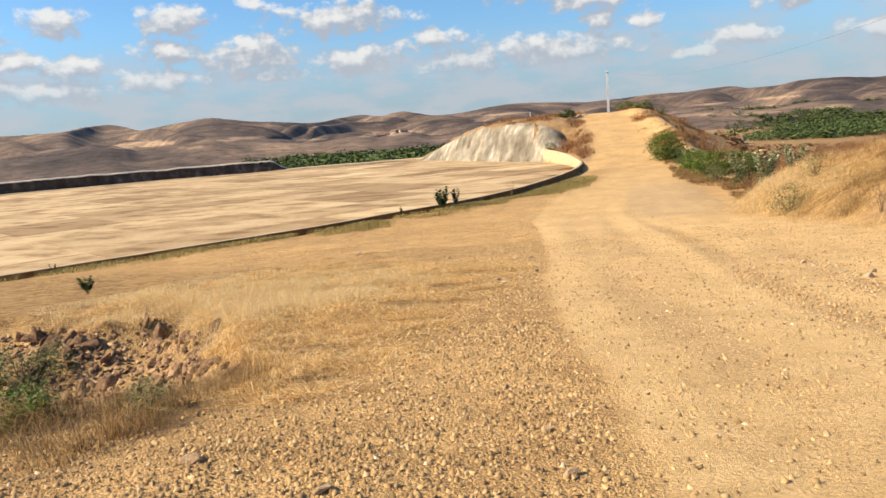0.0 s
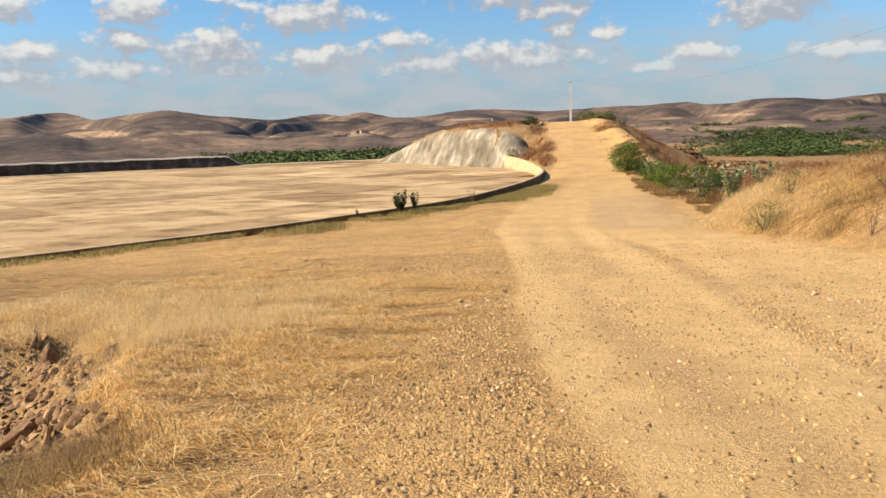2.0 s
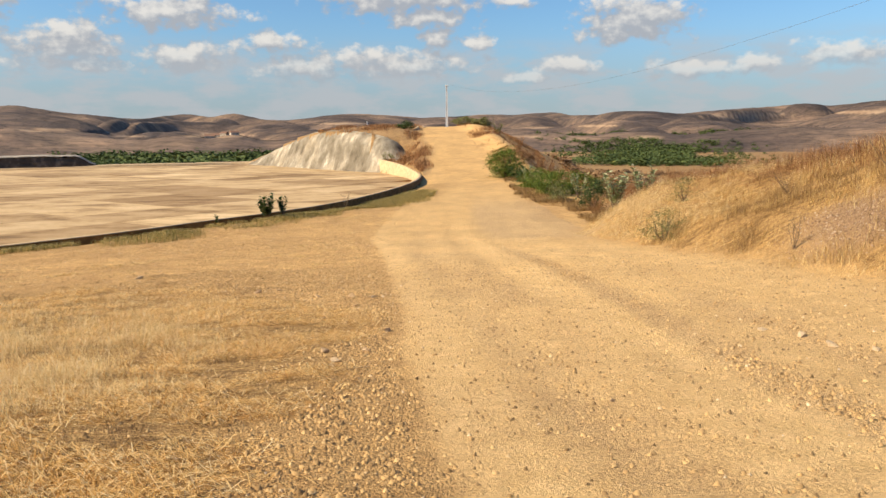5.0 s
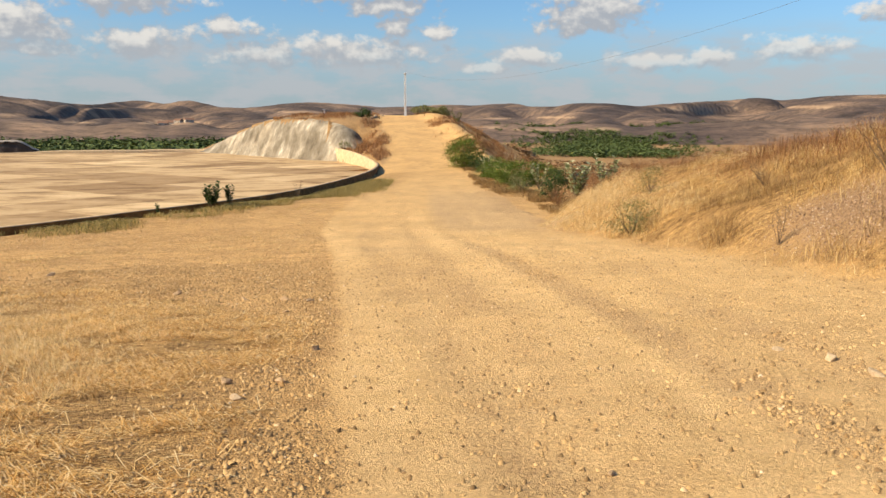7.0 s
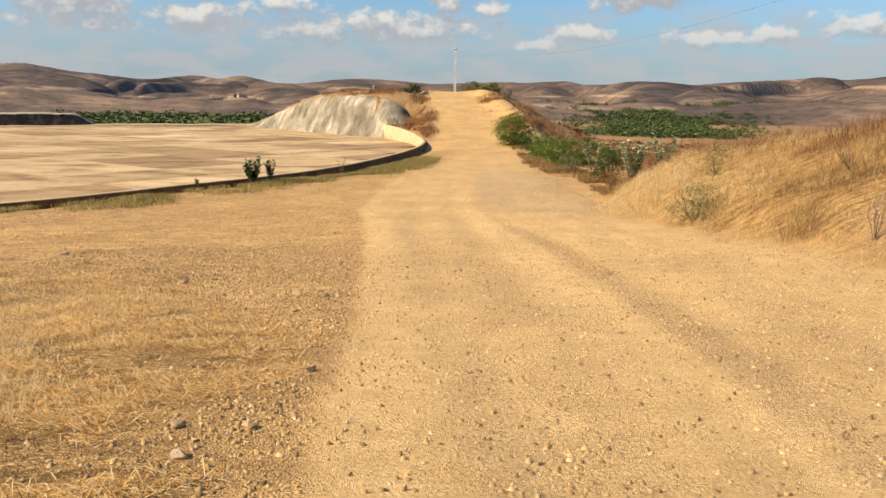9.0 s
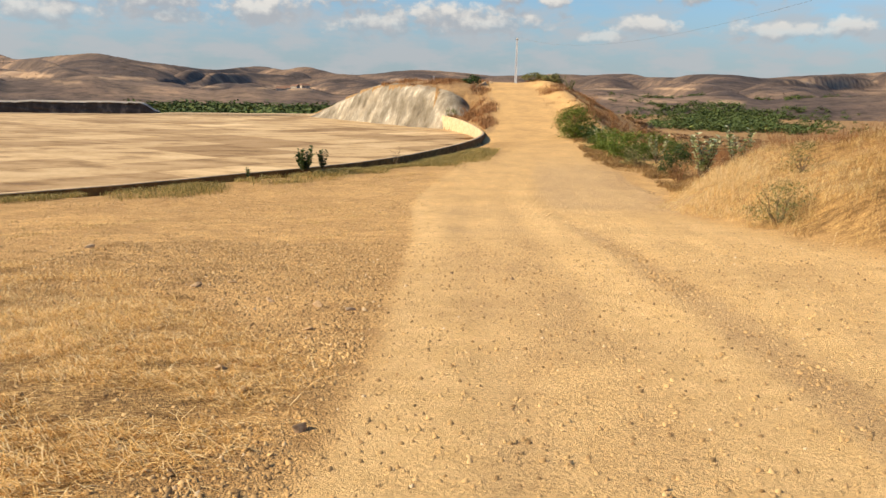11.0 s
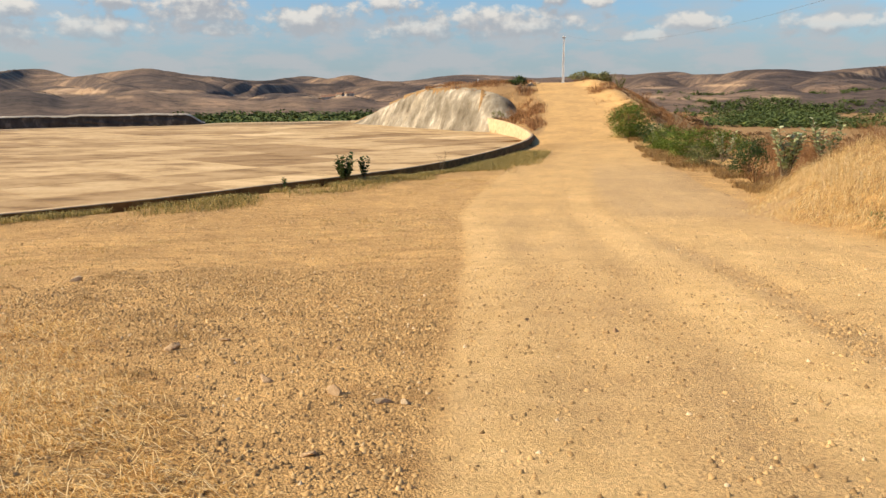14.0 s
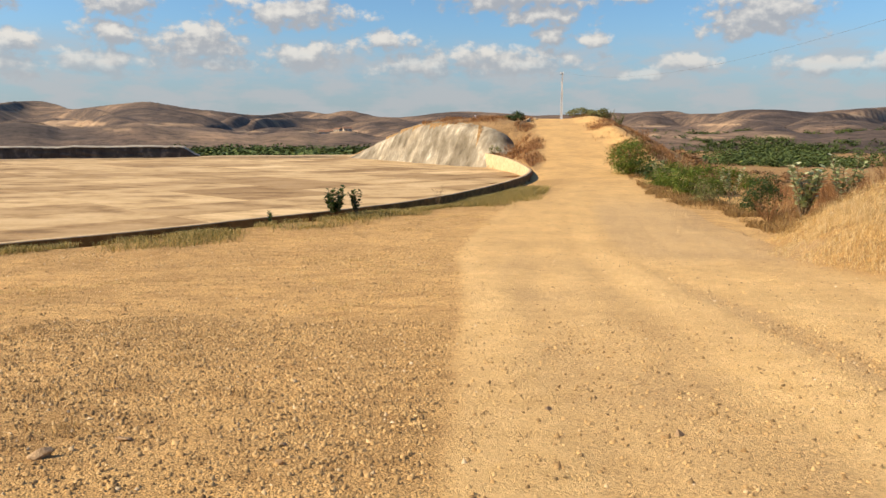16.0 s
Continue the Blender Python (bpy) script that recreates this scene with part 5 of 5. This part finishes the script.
twig_bush("bare_bush", 10.0, 34.5, 0.8, 1.3, 45, "thin grey stalks among the dry grass", "bare bushes", n=16)
twig_bush("bare_bush", 7.7, 28.4, 1.0, 0.5, 42, "dry upright stalks at the foot of the bank", "bare bushes", n=7)
twig_bush("bare_bush", 8.4, 25.2, 0.8, 0.9, 43, "dry brown stalks at the foot of the bank", "bare bushes", n=14)
for k, (x, y, h, w) in enumerate(((10.6, 60.5, 1.7, 2.4), (12.2, 57.0, 1.6, 2.6), (8.2, 61.5, 1.5, 2.2), (14.5, 62, 1.8, 3), (12.5, 68, 1.6, 2.6), (9.6, 71.5, 1.5, 2.4),
                                  (13.0, 84, 2.0, 3.2), (10.5, 108, 2.4, 3.6), (9.0, 116, 2.2, 3.4), (7.8, 124, 2.0, 3.0), (16, 75, 1.8, 3), (10.2, 119, 3.0, 4.0), (6.8, 131, 2.4, 3.4), (12.5, 112, 2.4, 3.6), (12.0, 95, 2.0, 3.4), (9.2, 100, 1.8, 3.0))):
    twig_bush("dry_bush", x, y, h, w, 50 + k, "rust-brown dry bush beside the thicket", "dry bushes", RUST, 34)
twig_bush("brushwood", 5.6, 53.2, 0.28, 2.4, 71, "dry fallen branches lying beside the road", "", n=12)
# knoll and crest
leafy_shrub("crest_shrub", -13.6, 154.5, 3.2, 1.7, 81, LEAF_DARK, "dark green shrub on the crest beside the road", group="crest shrubs", leaf=0.3, count=900, clumps=24)
leafy_shrub("crest_shrub", -1.8, 163.0, 5.0, 1.6, 82, LEAF_GREY, "olive shrub on the sandy crest", group="crest shrubs", leaf=0.3, count=1200, clumps=30)
leafy_shrub("crest_shrub", 1.0, 160.0, 4.0, 1.7, 83, LEAF_GREY, "olive shrub on the sandy crest", group="crest shrubs", leaf=0.3, count=1100, clumps=30)
milkweed("milkweed_shrub", 4.0, 150.5, 2.4, 84, "grey-green milkweed shrub on the sandy crest", "milkweed shrubs", LEAF_GREY, 9, 0.2, 0.5)
milkweed("milkweed_shrub", 2.4, 152.5, 2.0, 85, "grey-green milkweed shrub on the sandy crest", "milkweed shrubs", LEAF_GREY, 8, 0.2, 0.5)
leafy_shrub("knoll_bush", -15.2, 140.0, 1.6, 1.8, 86, LEAF_GREY, "olive bush at the end of the spillway wall", group="knoll bushes", leaf=0.16, count=600, clumps=16)
twig_bush("dry_bush", -11.2, 131, 2.2, 3.2, 87, "rust-brown dry bush on the knoll slope", "dry bushes", RUST, 34)
twig_bush("dry_bush", -12.4, 136, 2.0, 3.0, 88, "rust-brown dry bush on the knoll slope", "dry bushes", RUST, 34)
twig_bush("dead_weed", -10.4, 69.4, 1.6, 0.9, 89, "dead leaning weed beside the spillway wall", "", n=5)


# ---- pole and cable ----
def power_pole(name, x, y, height, label, group):
    base = land1(x, y)
    ob = empty(name, x, y, base, label, "power pole", group)
    bm = bmesh.new()
    for dx, w in ((-0.17, 0.13), (0.17, 0.13), (0.0, 0.06)):
        r = bmesh.ops.create_cube(bm, size=1)["verts"]
        for v in r:
            t = v.co.z + 0.5
            k = 1 - 0.42 * t
            v.co.x = dx * k + v.co.x * (w if dx else 0.3) * k
            v.co.y *= 0.34 * k if dx else 0.08
            v.co.z = t * (height + 0.6) - 0.6
    bmesh.ops.bevel(bm, geom=bm.edges[:], offset=0.008, segments=1, affect="EDGES")
    me = bpy.data.meshes.new("shaft")
    bm.to_mesh(me)
    bm.free()
    me.materials.append(POLE_MAT)
    shaft = new("shaft", me)
    shaft.parent = ob
    bm = bmesh.new()
    for v in bmesh.ops.create_cube(bm, size=1)["verts"]:
        v.co = Vector((v.co.x * 0.6, v.co.y * 0.09 - 0.16, v.co.z * 0.09 + height - 0.25))
    bmesh.ops.bevel(bm, geom=bm.edges[:], offset=0.012, segments=1, affect="EDGES")
    me = bpy.data.meshes.new("crossarm")
    bm.to_mesh(me)
    bm.free()
    me.materials.append(WOOD)
    arm = new("crossarm", me)
    arm.parent = ob
    for dx in (-0.24, 0.03, 0.24):
        pts = [(dx, -0.16, height - 0.19), (dx, -0.16, height - 0.1), (dx, -0.16, height - 0.02), (dx, -0.16, height + 0.03)]
        v, f = tube(pts, 0.055, 0.03, 8)
        mesh_np("insulator", v, f, POLE_MAT, arm)
    return base + height


top = power_pole("power_pole", -5.75, 159.2, 8.1, "slim grey concrete power pole on the crest", "power poles")


def cable(name, a, b, sag, label):
    u = np.linspace(0, 1, 40)
    p = np.array(a)[None] * (1 - u)[:, None] + np.array(b)[None] * u[:, None]
    p[:, 2] -= 4 * sag * u * (1 - u)
    v, f = tube(p, 0.008, 0.008, 6)
    tagged(mesh_np(name, v, f, CABLE), label, "power cable", "power cables")


top_b = power_pole("power_pole", 34.0, 9.7, 14.3 - land1(34.0, 9.7), "slim grey concrete power pole on the low ground", "power poles")
cable("power_cable", (-5.0, 159.0, top), (34.0, 9.6, top_b), 5.97, "thin dark power cable sagging between poles")

# far pole behind the knoll
power_pole("power_pole", -32.0, 232.0, 9.0, "slim grey power pole beyond the knoll", "power poles")


# ---- valley: woods, scrub and houses ----
def clump_base(seed, n, leaf):
    """A ragged tuft: leafy flakes in a flattened ball of radius 1."""
    g = np.random.default_rng(seed)
    c = g.normal(0, 1, (n, 3))
    c *= (g.uniform(0.3, 1.0, n) / np.linalg.norm(c, axis=1))[:, None]
    c[:, 2] = c[:, 2] * 0.8 + 0.25
    t = turns(n, 1.3)
    v = np.einsum("nij,vj->nvi", t, LEAF_V * [1.5, 1, 2.0]) * (leaf * g.uniform(0.7, 1.3, n))[:, None, None] + c[:, None, :]
    f = (LEAF_F[None] + (np.arange(n) * 6)[:, None, None]).reshape(-1, 4)
    return v.reshape(-1, 3), f


def build_woods():
    g = np.random.default_rng(3)
    base, f = clump_base(5, 40, 0.33)
    n1, n2 = 1900, 2600
    az = np.r_[g.uniform(-29.6, -14.5, n1), 12.6 + 2.8 * g.normal(0, 1, n2)]
    d = np.r_[300 + 260 * g.uniform(0, 1, n1) ** 1.2, 380 + 440 * g.uniform(0, 1, n2)]
    x, y = d * np.sin(np.radians(az)), d * np.cos(np.radians(az))
    keep = fbm(x / 60, y / 60, 3, 203) > -0.16 + 0.3 * sstep(480, 800, d)
    x, y = x[keep], y[keep]
    r = (1.2 + 2.1 * g.uniform(0, 1, len(x)) ** 2) * np.where(x < 0, 1.4, 1.0)
    pos = np.stack([x, y, land(x, y) + r * 0.3], 1)
    size = np.stack([r * g.uniform(1, 1.9, len(x)), r * g.uniform(1, 1.9, len(x)), r * g.uniform(0.6, 1.2, len(x))], 1)
    m, nt, b = material("far_foliage", 0.9)
    geo = nt.nodes.new("ShaderNodeNewGeometry")
    f1 = tex(nt, 1.3, 6, 0.7)
    col = ramp(nt, f1, [(0.34, (0.045, 0.072, 0.024)), (0.5, (0.085, 0.122, 0.038)), (0.66, (0.15, 0.185, 0.065))])
    col = mix(nt, 0.8, col, ramp(nt, geo.outputs["Random Per Island"], [(0, (0.5, 0.55, 0.45)), (0.6, (1, 1, 1)), (0.95, (1.4, 1.25, 1.0)), (1, (2.0, 1.6, 1.1))]), "MULTIPLY")
    nt.links.new(col, b.inputs["Base Color"])
    bump(nt, b, f1, 0.8, 0.5)
    ob = joined("far_woods", base, f, pos, turns(len(x), 0.25), size, m)
    tagged(ob, "green thorn woods on the valley floor", "woods", kind="stuff")
    # brown brush on the near valley floor
    base, f = clump_base(6, 16, 0.6)
    n = 6000
    az, d = g.uniform(2, 40, n), 120 + 240 * g.uniform(0, 1, n) ** 0.8
    x, y = d * np.sin(np.radians(az)), d * np.cos(np.radians(az))
    keep = (fbm(x / 30, y / 30, 3, 206) > -0.1) & (x > 16)
    x, y = x[keep], y[keep]
    r = g.uniform(0.5, 1.3, len(x))
    pos = np.stack([x, y, land(x, y) + r * 0.25], 1)
    size = np.stack([r * g.uniform(1, 1.8, len(x)), r * g.uniform(1, 1.8, len(x)), r * g.uniform(.6, 1.1, len(x))], 1)
    mb = simple("brown_brush", [(0.3, (0.14, 0.075, 0.04)), (0.5, (0.28, 0.165, 0.085)), (0.7, (0.42, 0.28, 0.15))], 2.0, 0.95, 1.0, 0.4)
    tagged(joined("valley_brush", base, f, pos, turns(len(x), 0.25), size, mb), "rust-brown brush on the valley floor", "brush", kind="stuff")
    # low scrub on the hills
    n = 15000
    az, d = g.uniform(-50, 42, n), 800 + 1900 * g.uniform(0, 1, n) ** 1.1
    x, y = d * np.sin(np.radians(az)), d * np.cos(np.radians(az))
    keep = fbm(x / 130, y / 130, 4, 204) > 0.0
    x, y, d = x[keep], y[keep], d[keep]
    r = g.uniform(0.35, 0.8, len(x)) * (0.5 + d / 1700)
    o = np.array([(1, 0, 0), (0, 1, 0), (-1, 0, 0), (0, -1, 0), (0.1, 0.1, .9), (0, 0, -.6)])
    of = np.array([(0, 1, 4), (1, 2, 4), (2, 3, 4), (3, 0, 4), (1, 0, 5), (2, 1, 5), (3, 2, 5), (0, 3, 5)])
    pos = np.stack([x, y, land(x, y) + r * 0.2], 1)
    size = np.stack([r * g.uniform(0.8, 2, len(x)), r, r * g.uniform(.5, .9, len(x))], 1)
    ob = joined("hill_scrub", o, of, pos, turns(len(x), 0.2), size, simple("scrub", [(0.3, (0.05, 0.036, 0.024)), (0.7, (0.09, 0.062, 0.04))], 0.5, 0.95, 0.5, 0.5))
    tagged(ob, "brown leafless scrub on the far hills", "scrub", kind="stuff")


build_woods()


def house(x, y, w, d, h, turn):
    base = land1(x, y)
    ob = empty("house", x, y, base, "small plastered house with a red tile roof in the valley", "house", "valley houses")
    ob.rotation_euler = (0, 0, turn)
    bm = bmesh.new()
    for v in bmesh.ops.create_cube(bm, size=1)["verts"]:
        v.co = Vector((v.co.x * w, v.co.y * d, (v.co.z + 0.5) * (h + 1) - 1))
    me = bpy.data.meshes.new("wall")
    bm.to_mesh(me)
    bm.free()
    me.materials.append(PALE_CAP)
    new("wall", me).parent = ob
    e, t = 0.5, d * 0.3
    V = [(-w / 2 - e, -d / 2 - e, h - 0.2), (w / 2 + e, -d / 2 - e, h - 0.2), (w / 2 + e, d / 2 + e, h - 0.2), (-w / 2 - e, d / 2 + e, h - 0.2), (-w / 2 - e, 0, h + t), (w / 2 + e, 0, h + t)]
    me = bpy.data.meshes.new("roof")
    me.from_pydata(V, [], [(0, 1, 5, 4), (2, 3, 4, 5), (1, 2, 5), (3, 0, 4), (3, 2, 1, 0)])
    me.materials.append(TILES)
    new("roof", me).parent = ob
    for dx in (-w * 0.28, w * 0.25):
        mesh_np("window", np.array([(dx - .5, -d / 2 - .03, 1), (dx + .5, -d / 2 - .03, 1), (dx + .5, -d / 2 - .03, 2.1), (dx - .5, -d / 2 - .03, 2.1)]), np.array([(0, 1, 2, 3)]), DARK_ROCK, ob)


TILES = simple("roof_tiles", [(0.3, (0.20, 0.11, 0.075)), (0.7, (0.30, 0.18, 0.125))], 2, 0.9, 0.4, 0.05)
for az, d, w, dd, turn in ((-19.4, 1000, 12, 8, 0.2), (-18.4, 1030, 9, 7, -0.3), (-17.7, 990, 10, 7, 0.6), (-18.9, 1080, 14, 9, 0.1)):
    house(d * math.sin(radians(az)), d * math.cos(radians(az)), w, dd, 3.2, turn)


# ---- floor panels of the spillway ----
def build_panels():
    mat = slab_material()
    ang = math.atan2(10.0, 6.5)
    ca, sa = math.cos(ang), math.sin(ang)
    L, W, gap, th = 10.0, 7.0, 0.06, 0.12
    V = [(sx * (L - gap) / 2, sy * (W - gap) / 2, z) for z in (-th, 0) for sx, sy in ((-1, -1), (1, -1), (1, 1), (-1, 1))]
    me = bpy.data.meshes.new("floor_panel")
    me.from_pydata(V, [], [(3, 2, 1, 0), (4, 5, 6, 7), (0, 1, 5, 4), (1, 2, 6, 5), (2, 3, 7, 6), (3, 0, 4, 7)])
    me.materials.append(mat)
    for i in range(-24, 26):
        for j in range(-6, 30):
            x, y = -60 + i * L * ca - j * W * sa, 10 + i * L * sa + j * W * ca
            if not inside_spillway(np.array([x]), np.array([y]), -1.0)[0] or x < -150:
                continue
            ob = new("floor_panel", me)
            ob.parent = SLAB
            ob.location, ob.rotation_euler = (x, y, SLAB_Z + random.uniform(-0.012, 0.012)), (0, 0, ang)


build_panels()
